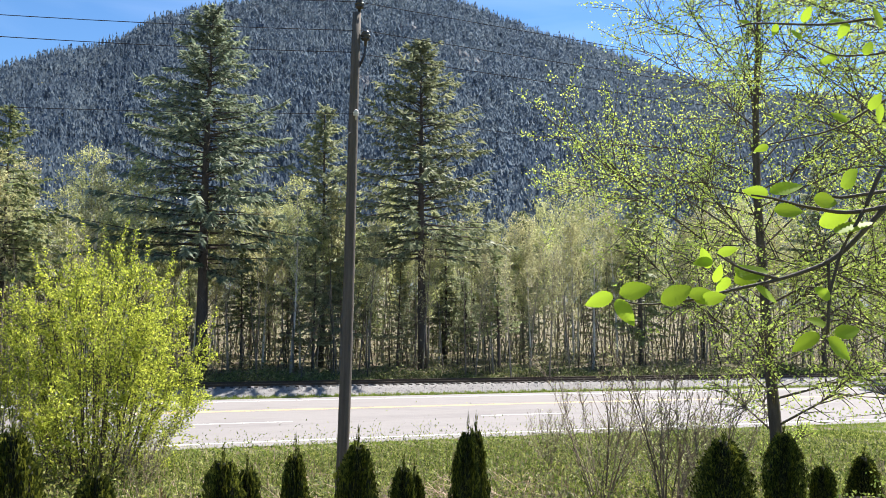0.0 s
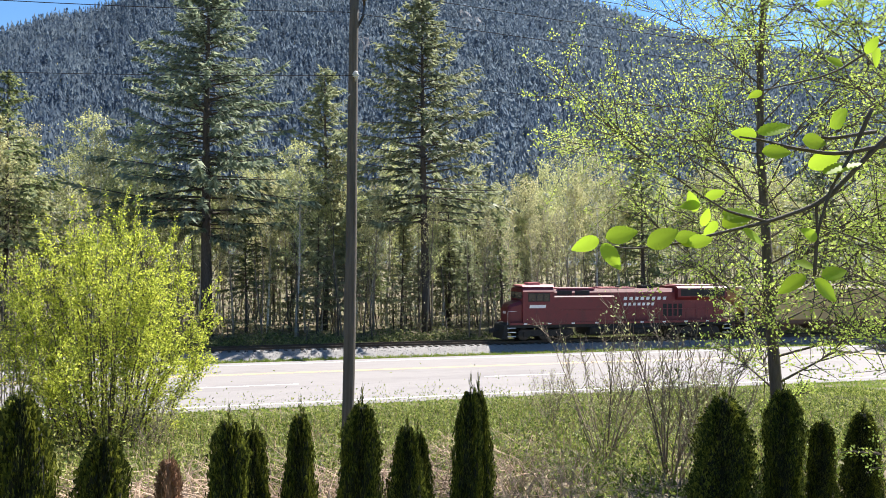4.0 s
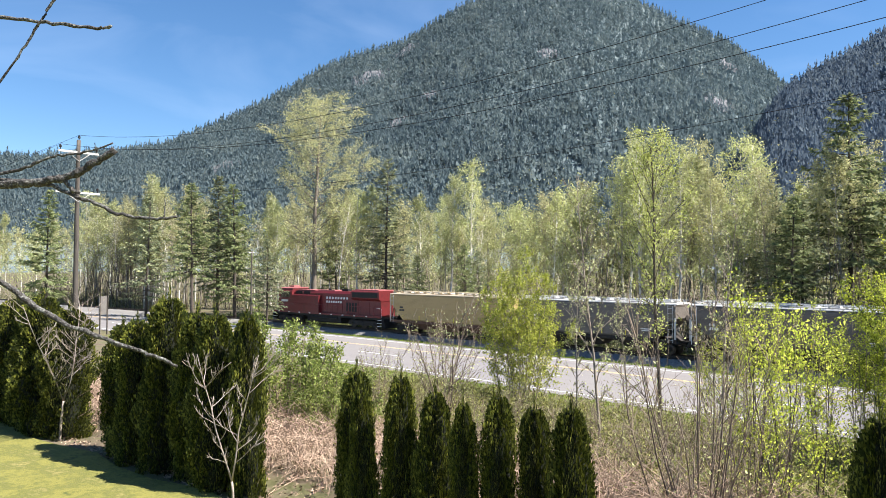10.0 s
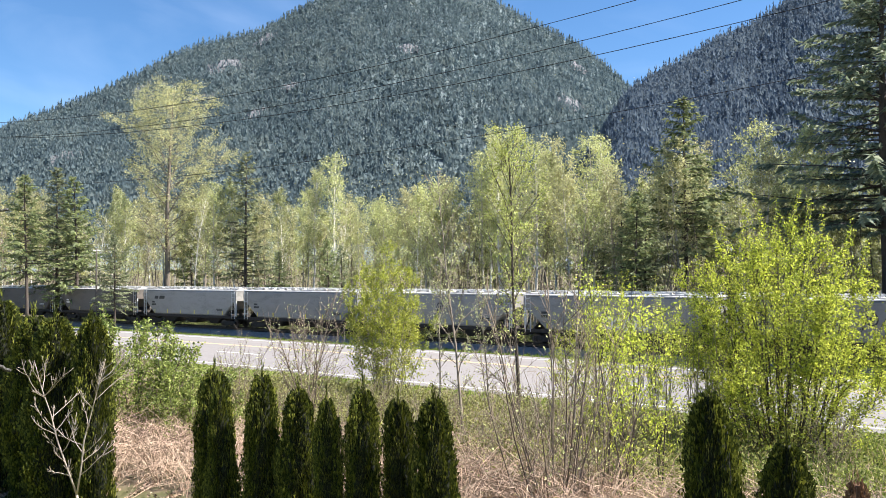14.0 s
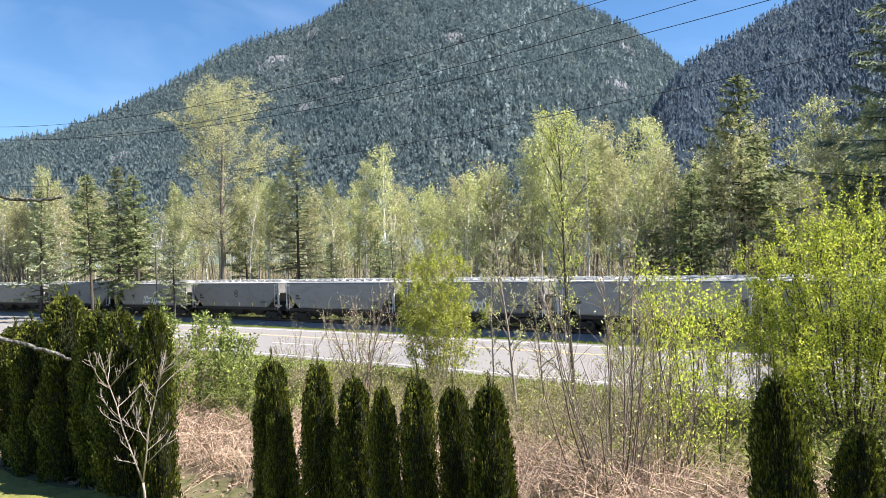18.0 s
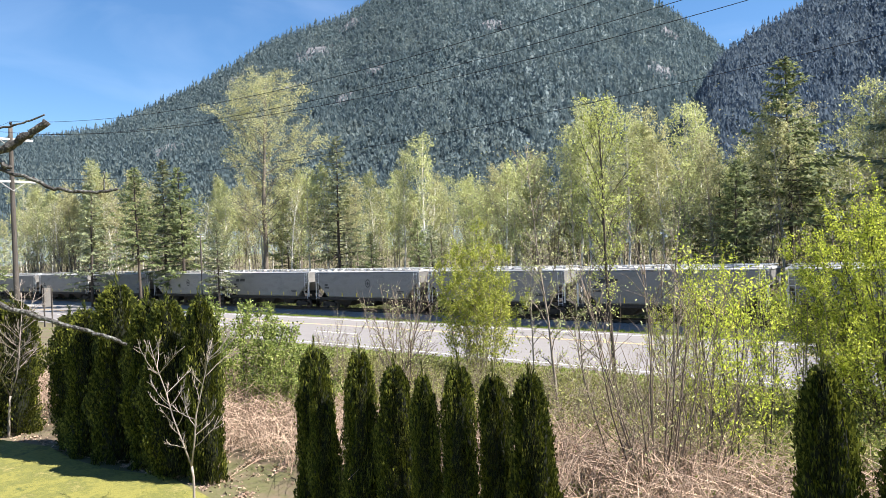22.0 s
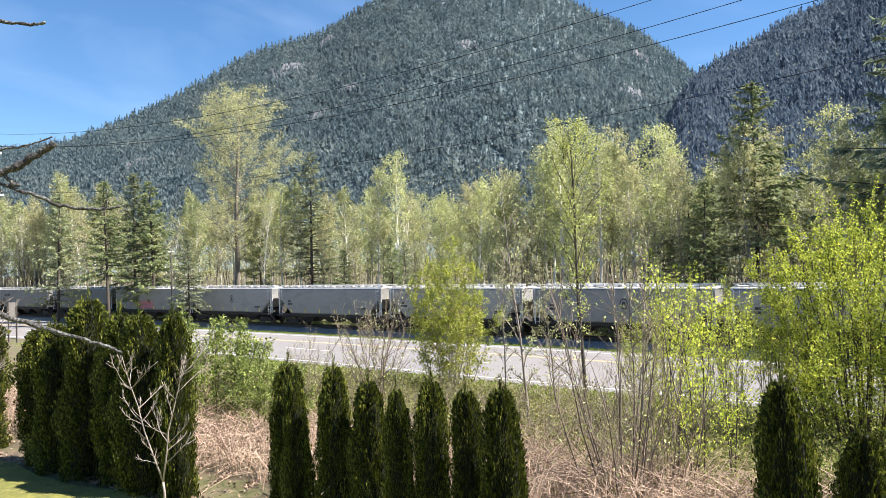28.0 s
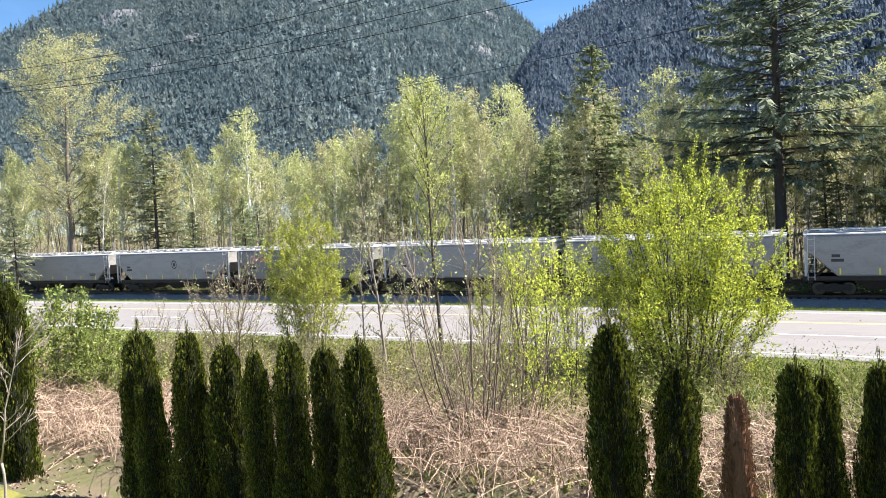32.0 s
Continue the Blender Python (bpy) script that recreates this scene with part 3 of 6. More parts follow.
def along(pts, t):
    q = np.clip(t, 0, 1) * (len(pts) - 1)
    i = np.minimum(q.astype(int), len(pts) - 2)
    w = (q - i)[:, None]
    return pts[i] * (1 - w) + pts[i + 1] * w, unit(pts[i + 1] - pts[i])


def broadleaf(seed, h, r0, limbs=24, start=0.3, reach=0.24, rise=0.9, subs=4, leaves=1500, size=0.22, droop=0.02, peak=0.45, scatter=0.22, thick=1.0, lean=0.03, spread=0.55, lift=0.25):
    """Wood and leaves of a slender tree h metres high; reach: the longest limb's share of h."""
    rng = np.random.default_rng(seed)
    wood, leaf = Geo(), Geo()
    trunk = limb_path(rng, (0, 0, -0.3), (rng.normal(0, lean), rng.normal(0, lean), 1), h + 0.3, 0.03, 0.03, 9)
    wood.tube(trunk, r0 * np.linspace(1, 0.08, 9) ** 0.9, 7)
    tips, weights = [], []
    for i in range(limbs):
        t = start + (0.97 - start) * (i + rng.uniform(0, 1)) / limbs
        base, ax = along(trunk, np.array([t]))
        az = i * 2.4 + rng.normal(0, 0.5)
        q = (t - start) / (1 - start)
        prof = (q / peak) ** 0.6 if q < peak else ((1 - q) / (1 - peak)) ** 0.75
        length = h * reach * (0.25 + 0.8 * prof) * rng.uniform(0.7, 1.2)
        up = rise * rng.uniform(0.6, 1.4) + 0.7 * q
        d = unit(np.array([math.cos(az), math.sin(az), up]))
        rad = r0 * (1 - t) * 0.42 * thick + 0.008
        limb = limb_path(rng, base[0], d, length, droop, 0.13, 5)
        wood.tube(limb[::2], np.linspace(rad, 0.006, 3), 3 + (size < 0.2), False)
        tips.append(limb)
        weights.append(length)
        for j in range(subs):
            s = rng.uniform(0.25, 0.95)
            b2, a2 = along(limb, np.array([s]))
            d2 = unit(a2[0] + rng.normal(0, spread, 3) + np.array([0, 0, lift]))
            tw = limb_path(rng, b2[0], d2, length * rng.uniform(0.25, 0.5) * (1.2 - 0.5 * s), droop, 0.15, 4)
            wood.tube(tw[::3] if size > 0.2 else tw, np.linspace(rad * 0.4 + 0.003, 0.004, 2 if size > 0.2 else 4), 3, False)
            tips.append(tw)
            weights.append(length * 0.5)
    if leaves:
        pick = rng.choice(len(tips), leaves, p=np.array(weights) / sum(weights))
        c, d = np.zeros((leaves, 3)), np.zeros((leaves, 3))
        for k in np.unique(pick):
            s = pick == k
            c[s], d[s] = along(tips[k], rng.beta(2.2, 1.1, s.sum()))
        c += rng.normal(0, scatter, c.shape) * np.array([1, 1, 0.8])
        (leaf.flakes if size > 0.2 else leaf.cards)(c, unit(d + rng.normal(0, 0.9, d.shape)), rng.normal(0, 1, c.shape), size * rng.uniform(0.6, 1.3, leaves), size * rng.uniform(0.5, 0.95, leaves))
    return wood, leaf


def conifer(seed, h, r0, reach, start=0.3, tiers=34, per=6, sprays=20, spray=0.75, droop=-0.10, gappy=0.15, tip=1.0):
    """Wood and needles of a spruce or fir: whorls of drooping boughs that shorten to the top."""
    rng = np.random.default_rng(seed)
    wood, leaf = Geo(), Geo()
    trunk = limb_path(rng, (0, 0, -0.3), (rng.normal(0, 0.01), rng.normal(0, 0.01), 1), h + 0.3, 0.05, 0.008, 9)
    wood.tube(trunk, r0 * np.linspace(1, 0.05, 9) ** 0.85, 8)
    cs, ds, ls = [], [], []
    for i in range(tiers):
        q = (i + rng.uniform(0, 0.8)) / tiers
        t = start + (0.995 - start) * q
        base, _ = along(trunk, np.array([t]))
        for j in range(per):
            if rng.uniform() < gappy * (1.3 - q):
                continue
            az = 6.283 * j / per + 2.4 * i + rng.normal(0, 0.35)
            length = reach * ((1 - q) ** 0.66 * tip + 0.04) * rng.uniform(0.4, 1.25) * (0.75 + 0.5 * min(q * 6, 0.5))
            d = unit(np.array([math.cos(az), math.sin(az), 0.32 * q + 0.02 + rng.normal(0, 0.12)]))
            limb = limb_path(rng, base[0], d, length, droop * (1.1 - q), 0.05, 5)
            limb[-1, 2] += 0.06 * length
            wood.tube(limb[::2], np.linspace(0.012 * length + 0.012, 0.006, 3), 3, False)
            m = int(sprays * (0.35 + 0.65 * length / reach)) + 3
            p, a = along(limb, rng.uniform(0.12, 1.0, m) ** 0.8)
            side = np.cross(a, [0, 0, 1.0]) * rng.choice([-1, 1], (m, 1))
            cs.append(p + rng.normal(0, 0.05, p.shape))
            ds.append(unit(a * 0.8 + unit(side) * rng.uniform(0.2, 1.0, (m, 1)) + np.array([0, 0, -0.55]) + rng.normal(0, 0.3, p.shape)))
            ls.append(spray * rng.uniform(0.5, 1.2, m) * (0.55 + 0.45 * length / reach))
    c, d, ln = np.concatenate(cs), np.concatenate(ds), np.concatenate(ls)
    leaf.flakes(c, d, np.array([0, 0, 1.0]) + rng.normal(0, 0.6, c.shape), ln, ln * 0.42)
    return wood, leaf


def tree_kind(name, wood, leaf, wood_mat, leaf_mat):
    return name, wood.mesh("trunk", wood_mat, True), leaf.mesh("crown", leaf_mat) if leaf.n else None


def plant(kind, x, y, label, category="tree", scale=1.0, turn=0.0, group="", lean=(0, 0), sink=0.0):
    name, wood, leaf = kind
    ob = thing(name, label, category, pose(x, y, land1(x, y) - sink, lean[0], lean[1], turn), group)
    ob.scale = (scale, scale, scale)
    part("trunk", wood, None, ob)
    if leaf:
        part("crown", leaf, None, ob)
    return ob


def polar(az, r):
    return r * math.sin(radians(az)), r * math.cos(radians(az))


# the great conifers beyond the line
big = tree_kind("conifer_tree", *conifer(21, 33.5, 0.55, 10.2, 0.27, 84, 5, 74, 0.9, -0.05, 0.40), M_BARK_DARK, M_NEEDLE)
x, y = polar(-2.3, 68)
plant(big, x, y, "tall dark spruce with ragged drooping boughs and bare lower trunk")
tall = tree_kind("conifer_tree", *conifer(22, 32, 0.48, 9.2, 0.33, 78, 5, 64, 0.85, -0.05, 0.42), M_BARK_DARK, M_NEEDLE2)
x, y = polar(14.6, 69)
plant(tall, x, y, "tall grey-green fir with a long bare trunk")
mid = tree_kind("conifer_tree", *conifer(23, 26, 0.32, 5.6, 0.26, 64, 4, 52, 0.8, -0.06, 0.22), M_BARK_DARK, M_NEEDLE2)
x, y = polar(6.6, 72)
plant(mid, x, y, "slender grey-green fir standing between two larger ones")
M_NEEDLE3 = leafy("woodland_conifer_needles", (0.12, 0.155, 0.07), (0.215, 0.255, 0.115), (0.33, 0.36, 0.17), 0.48, 0.2)
firs = [mid] + [tree_kind("conifer_tree", *conifer(30 + i, 21 + i, 0.28, 4.4 + 0.4 * i, 0.16 + 0.08 * (i % 3), 58, 4, 34, 0.75, -0.05, 0.28), M_BARK_DARK, [M_NEEDLE3, M_NEEDLE2][i % 2]) for i in range(4)]
for az, r, k, s in ((-15.4, 74, 3, 1.02), (-14.0, 84, 1, 0.85), (-18.5, 70, 2, 0.62), (-20.3, 76, 4, 0.66), (-19.3, 68, 1, 0.66), (-22.4, 78, 2, 0.66), (-49.6, 100, 4, 0.95), (-62.5, 112, 2, 0.98), (-64.3, 106, 3, 0.85), (-61.2, 108, 1, 0.95), (-67.5, 120, 4, 0.8), (-58.8, 94, 2, 0.52), (-43.2, 80, 1, 0.5), (-42.2, 82, 2, 0.44), (-47.0, 90, 3, 0.4), (-35, 104, 2, 0.7), (16.4, 76, 2, 0.7), (22.5, 84, 3, 0.75), (31.5, 80, 1, 0.95), (36, 90, 4, 1.0), (28, 92, 4, 0.7), (-9.3, 92, 3, 0.7), (-12, 82, 4, 0.6), (1.2, 86, 2, 0.8), (9.8, 90, 1, 0.75), (44, 86, 2, 1.0), (50, 82, 3, 0.9), (-74, 120, 1, 0.9), (-78, 135, 2, 0.9), (-30.5, 96, 3, 0.6), (-53.5, 112, 1, 0.75), (18.5, 98, 1, 0.8), (-6.5, 80, 4, 0.55)):
    x, y = polar(az, r)
    plant(firs[k], x, y, "dark green conifer among pale spring birches", scale=s, turn=az * 37 % 360, group="woodland conifers")
for i, az in enumerate((-5.2, -3.4, 0.6, 2.6, 4.4, 8.2, 10.4, 12.6, 16.2, 18.0, 20.6, 23.0, -7.6, 6.0, 14.0)):
    x, y = polar(az, 66.5 + 11 * ((i * 0.618) % 1))
    plant(firs[1 + i % 4], x, y, "small grey-green fir in the undergrowth of the wood", scale=0.32 + 0.24 * ((i * 0.37) % 1), turn=az * 53 % 360, group="woodland conifers")
poplar = tree_kind("poplar_tree", *broadleaf(41, 32.5, 0.45, 46, 0.24, 0.29, 0.7, 12, 22000, 0.21, 0.03, 0.5, 0.30, 0.9, 0.01, 0.8, 0.15), M_BARK_GREY, M_POPLAR)
x, y = polar(-55.3, 108)
plant(poplar, x, y, "tall poplar with thin yellow-green spring leaves")
birches = [tree_kind("birch_tree", *broadleaf(50 + i, 15 + 1.1 * i, 0.13 + 0.01 * i, 26, 0.36 - 0.03 * (i % 3), 0.20, 1.5, 5, 3000 + 300 * (i % 3), 0.205, 0.04, 0.5, 0.22), M_BARK_BIRCH if i % 3 else M_BARK_GREY, [M_BIRCH, M_OLIVE, M_BIRCH, M_OLIVE, M_BIRCH][i]) for i in range(5)]
# some are hardly in leaf yet
thin_birches = [tree_kind("birch_tree", *broadleaf(58 + i, 15 + 1.5 * i, 0.11 + 0.02 * i, 30, 0.34, 0.19, 1.5, 7, 900, 0.205, 0.04, 0.5, 0.12, 0.9), M_BARK_BIRCH if i else M_BARK_GREY, M_OLIVE) for i in range(2)]
rng = np.random.default_rng(77)
for i in range(285):
    az = -86 + 140 * (i + rng.uniform(0, 1)) / 285
    near = 61.5 / max(math.cos(radians(az)), 0.46) - (8 if az < -50 else 0)
    r = near + 4 + abs(rng.normal(0, 17))
    x, y = polar(az, r)
    if y - float(bend(x)) < 61:
        y = 61 + float(bend(x)) + rng.uniform(0, 6)
    pick = int(rng.integers(7))
    plant((birches + thin_birches)[pick], x, y, "slender birch with pale trunk and thin spring foliage" if pick < 5 else "slender pale birch with bare twigs and few leaves", scale=rng.uniform(0.78, 1.08) * (0.9 if -6 < az < 24 else 1.0) * (1.15 if az < -52 else 1.06 if -27 < az < -6 else 1), turn=rng.uniform(0, 360), group="woodland birches")

for az, r, sc in ((-29.6, 76, 1.08), (-28.2, 80, 1.12), (-27.0, 74, 0.98), (-30.8, 79, 0.98), (-35.2, 82, 0.95), (-36.4, 78, 0.9)):
    x, y = polar(az, r)
    plant(birches[4 if az > -31 else 2], x, y, "taller birch with bright yellow-green spring crown", scale=sc, turn=az * 41 % 360, group="woodland birches")

# bare thicket at the edge of the wood
for az, r, sc in ((18.8, 66, 0.72), (20.2, 68, 0.8), (21.6, 65, 0.7), (23.0, 67, 0.82), (24.6, 66, 0.74), (26.2, 69, 0.8), (-1.0, 72, 0.7), (4.2, 74, 0.72)):
    x, y = polar(az, r)
    plant(thin_birches[0], x, y, "slender brown tree with bare twigs and few leaves", scale=sc, turn=az * 67 % 360, group="woodland birches")

# the wood goes on along the line to the west
for i in range(44):
    x = -135 - 230 * (i + rng.uniform(0, 1)) / 44
    y = 62.5 + float(bend(x)) + rng.uniform(0, 34)
    plant(birches[int(rng.integers(5))], x, y, "slender birch with pale trunk and thin spring foliage", scale=rng.uniform(0.95, 1.25), turn=rng.uniform(0, 360), group="woodland birches")

# the depth of the wood: stems and haze of twigs and leaves too dense to count
wood, leaf = Geo(), Geo()
for i in range(1500):
    az = rng.uniform(-86, 56)
    r = 62 / max(math.cos(radians(az)), 0.46) + rng.gamma(1.6, 16)
    x, y = polar(az, r)
    y = max(y, 61.5 + float(bend(x)))
    z, h = land1(x, y), rng.uniform(6, 14)
    p = limb_path(rng, (x, y, z - 0.3), (rng.normal(0, 0.11), rng.normal(0, 0.11), 1), h, 0.02, 0.07, 5)
    wood.tube(p, np.linspace(rng.uniform(0.035, 0.10), 0.012, 5), 3, False)
    for j in range(4):
        b, a = along(p, np.array([rng.uniform(0.3, 0.95)]))
        wood.tube(limb_path(rng, b[0], unit(a[0] + rng.normal(0, 0.7, 3)), rng.uniform(1, 2.6), 0.05, 0.1, 3), np.linspace(0.03, 0.008, 3), 3, False)
tagged(part("woodland_stems", wood, M_STEM, smooth=True), "thicket of thin grey-brown stems in the wood", "woodland", kind="stuff")
n = 125000
az = rng.uniform(-87, 58, n)
r = 62.5 / np.maximum(np.cos(np.radians(az)), 0.46) + rng.gamma(1.6, 20, n)
x, y = r * np.sin(np.radians(az)), r * np.cos(np.radians(az))
y = np.maximum(y, 61.5 + bend(x))
z = land(x, y) + np.abs(rng.normal(0, 1, n)) * (1.5 + 8.0 * smooth01((y - bend(x) - 64) / 30))
leaf.flakes(np.stack([x, y, z], -1), rng.normal(0, 1, (n, 3)), rng.normal(0, 1, (n, 3)), rng.uniform(0.14, 0.34, n), rng.uniform(0.10, 0.24, n))
# low shrubs along the edge of the wood
m = 36000
x = rng.uniform(-105, 62, m)
y = bend(x) + 60.6 + np.abs(rng.normal(0, 2.2, m))
z = land(x, y) + np.abs(rng.normal(0, 0.45, m)) * (0.6 + 0.6 * np.sin(x * 0.8) * np.sin(x * 0.31 + 1))
edge = Geo().flakes(np.stack([x, y, z], -1), rng.normal(0, 1, (m, 3)), rng.normal(0, 1, (m, 3)), rng.uniform(0.12, 0.3, m), rng.uniform(0.08, 0.2, m))
tagged(part("woodland_edge_shrubs", edge, M_EDGE), "low dark green shrubs along the edge of the wood", "undergrowth", kind="stuff")
tagged(part("woodland_undergrowth", leaf, M_UNDER), "olive-green undergrowth and low leaves in the wood", "undergrowth", kind="stuff")
# crowns further back, one behind the other
n = 120000
clump = rng.integers(0, 760, n)
ca = rng.uniform(-88, 58, 760)
cr = 74 / np.maximum(np.cos(np.radians(ca)), 0.5) + rng.gamma(2, 15, 760)
ch, cw = rng.uniform(9, 18, 760), rng.uniform(0.8, 1.8, 760)
off = rng.normal(0, 1, (n, 3))
x = (cr * np.sin(np.radians(ca)))[clump] + off[:, 0] * cw[clump]
y = (cr * np.cos(np.radians(ca)))[clump] + off[:, 1] * cw[clump]
z = land(x, y) + ch[clump] * (0.74 + 0.17 * off[:, 2])
leaf = Geo().flakes(np.stack([x, y, np.maximum(z, land(x, y) + 0.5)], -1), rng.normal(0, 1, (n, 3)), rng.normal(0, 1, (n, 3)), rng.uniform(0.18, 0.38, n), rng.uniform(0.14, 0.28, n))
tagged(part("woodland_canopy", leaf, M_BIRCH), "yellow-green spring crowns deeper in the wood", "woodland", kind="stuff")

# ---- cedar hedge ----
def cedar_shape(s):
    return np.minimum(1, 0.84 + s * 0.7) * (1 - 0.14 * np.clip(s, 0, 1)) * (1 - np.clip(s, 0, 1) ** 6.5) ** 0.6


def cedar(seed, twin=False, sparse=1.0):
    """A columnar cedar of height 1 and width about 1 (scaled when it is set): a solid core for the dark inside and
    upright sprays all round.
    """
    rng = np.random.default_rng(seed)
    ph = rng.uniform(0, 6.28, 6)

    def radius(a, s):
        lump = 1 + 0.15 * np.sin(2 * a + ph[0] + 7 * s) + 0.17 * np.sin(4 * a + ph[1] - 15 * s) + 0.10 * np.sin(7 * a + 31 * s + ph[2]) + 0.07 * np.sin(11 * a - 47 * s + ph[3])
        return 0.46 * cedar_shape(s) * lump

    core, leaf = Geo(), Geo()
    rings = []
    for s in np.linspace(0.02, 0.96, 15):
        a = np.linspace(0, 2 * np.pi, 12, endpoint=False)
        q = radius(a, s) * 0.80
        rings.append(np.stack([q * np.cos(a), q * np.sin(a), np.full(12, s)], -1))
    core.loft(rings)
    n = int(20000 * sparse)
    s = rng.beta(1.1, 1.25, n) * 0.97 + 0.01
    a = rng.uniform(0, 2 * np.pi, n)
    q = radius(a, s) * (rng.uniform(0.82, 1.06, n) + 0.22 * rng.uniform(0, 1, n) ** 5)
    out = np.stack([np.cos(a), np.sin(a), np.zeros(n)], -1)
    c = out * q[:, None] + np.stack([np.zeros(n), np.zeros(n), s - 0.015], -1)
    d = unit(out * rng.uniform(0.2, 0.9, (n, 1)) * np.array([4, 4, 1]) + np.array([0, 0, 1.6]) + rng.normal(0, 0.5, (n, 3)))
    tang = np.stack([-np.sin(a), np.cos(a), np.zeros(n)], -1)
    # lengths are along the height; the plant is about 3.7 times as high as wide
    d = unit(d * np.array([3.7, 3.7, 1.0])) * 1.0
    nrm = out * rng.normal(0.3, 0.7, (n, 1)) + tang * rng.normal(0, 0.8, (n, 1)) + np.array([0, 0, 0.15])
    leaf.flakes(c, d * np.array([1, 1, 0.75]), nrm, rng.uniform(0.016, 0.05, n) * np.where(s > 0.85, 1.4, 1), rng.uniform(0.010, 0.028, n))
    # leading shoots that stand out at the top
    for k in range(2):
        m = 70
        ex, ey = (0, 0) if k == 0 else rng.uniform(-0.13, 0.13, 2)
        z = rng.uniform(0.86, 1.0 + 0.03 * (k == 0), m)
        c = np.stack([ex + rng.normal(0, 0.02, m), ey + rng.normal(0, 0.02, m), z - 0.02 * k], -1)
        leaf.flakes(c, unit(rng.normal(0, 0.7, (m, 3)) * np.array([1, 1, 0.3]) + np.array([0, 0, 0.9])) * np.array([1.6, 1.6, 1]), rng.normal(0, 1, (m, 3)), rng.uniform(0.03, 0.07, m), rng.uniform(0.010, 0.024, m))
    return core, leaf


stem_mesh = Geo().tube([(0, 0, -0.1), (0, 0, 0.12), (0.01, 0, 0.25)], [0.055, 0.045, 0.03], 6).mesh("stem", M_BARK_GREY, True)
CEDARS = []
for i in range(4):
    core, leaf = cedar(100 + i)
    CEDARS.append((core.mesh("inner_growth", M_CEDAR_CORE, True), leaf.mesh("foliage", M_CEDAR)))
core, leaf = cedar(110, sparse=0.5)
DEAD = (core.mesh("inner_growth", M_CEDAR_DEAD, True), leaf.mesh("foliage", M_CEDAR_DEAD))
HEDGE = [(-23.6, 3.3, 1.1), (-22.6, 3.2, 1.0), (-21.6, 3.4, 1.1), (-20.6, 3.1, 1.0), (-17.6, 2.85, 0.75), (-16.7, 2.98, 0.72), (-15.65, 3.55, 0.85), (-14.7, 3.25, 0.75), (-13.66, 3.25, 0.78), (-12.75, 3.28, 0.52),
         (-9.96, 2.42, 0.68), (-9.5, 2.2, 0.5), (-8.82, 2.45, 0.63), (-8.12, 2.25, 0.66), (-7.4, 2.2, 0.44), (-6.95, 2.34, 0.58), (-6.34, 2.25, 0.52), (-5.63, 2.34, 0.66), (-2.08, 2.66, 0.66), (-1.46, 2.14, 0.6),
         (-0.02, 2.24, 0.52), (0.3, 2.08, 0.44), (0.77, 2.18, 0.46), (1.48, 2.32, 0.54), (2.16, 1.95, 0.46), (2.41, 1.8, 0.38), (2.9, 2.38, 0.46), (3.15, 2.36, 0.42), (7.52, 1.95, 0.92), (8.58, 2.0, 0.66), (9.55, 1.38, 0.52), (10.6, 1.45, 0.62)]
for i, (x, h, w) in enumerate(HEDGE):
    y = float(hedge_y(x)) + 0.12 * math.sin(i * 2.1)
    ob = thing("cedar_shrub", "columnar green cedar with sunlit yellowish edge, in a row" if h < 2.7 else "tall dense green cedar with deep shade on its front", "shrub", pose(x, y, land1(x, y) - 0.02, 1.5 * math.sin(i * 5), 1.5 * math.cos(i * 3), i * 77 % 360), "cedar hedge")
    h += -4.0 - land1(x, y)
    k = 1.28 if x < -12 else 0.96
    ob.scale = (w * k, w * k, h)
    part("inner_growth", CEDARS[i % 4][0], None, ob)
    part("foliage", CEDARS[i % 4][1], None, ob)
    part("stem", stem_mesh, None, ob)
x = -0.7
ob = thing("dead_cedar_shrub", "dead rust-brown cedar in the hedge row", "shrub", pose(x, float(hedge_y(x)), land1(x, float(hedge_y(x))) - 0.02))
ob.scale = (0.40, 0.40, 2.6)
part("inner_growth", DEAD[0], None, ob)
part("foliage", DEAD[1], None, ob)
part("stem", stem_mesh, None, ob)


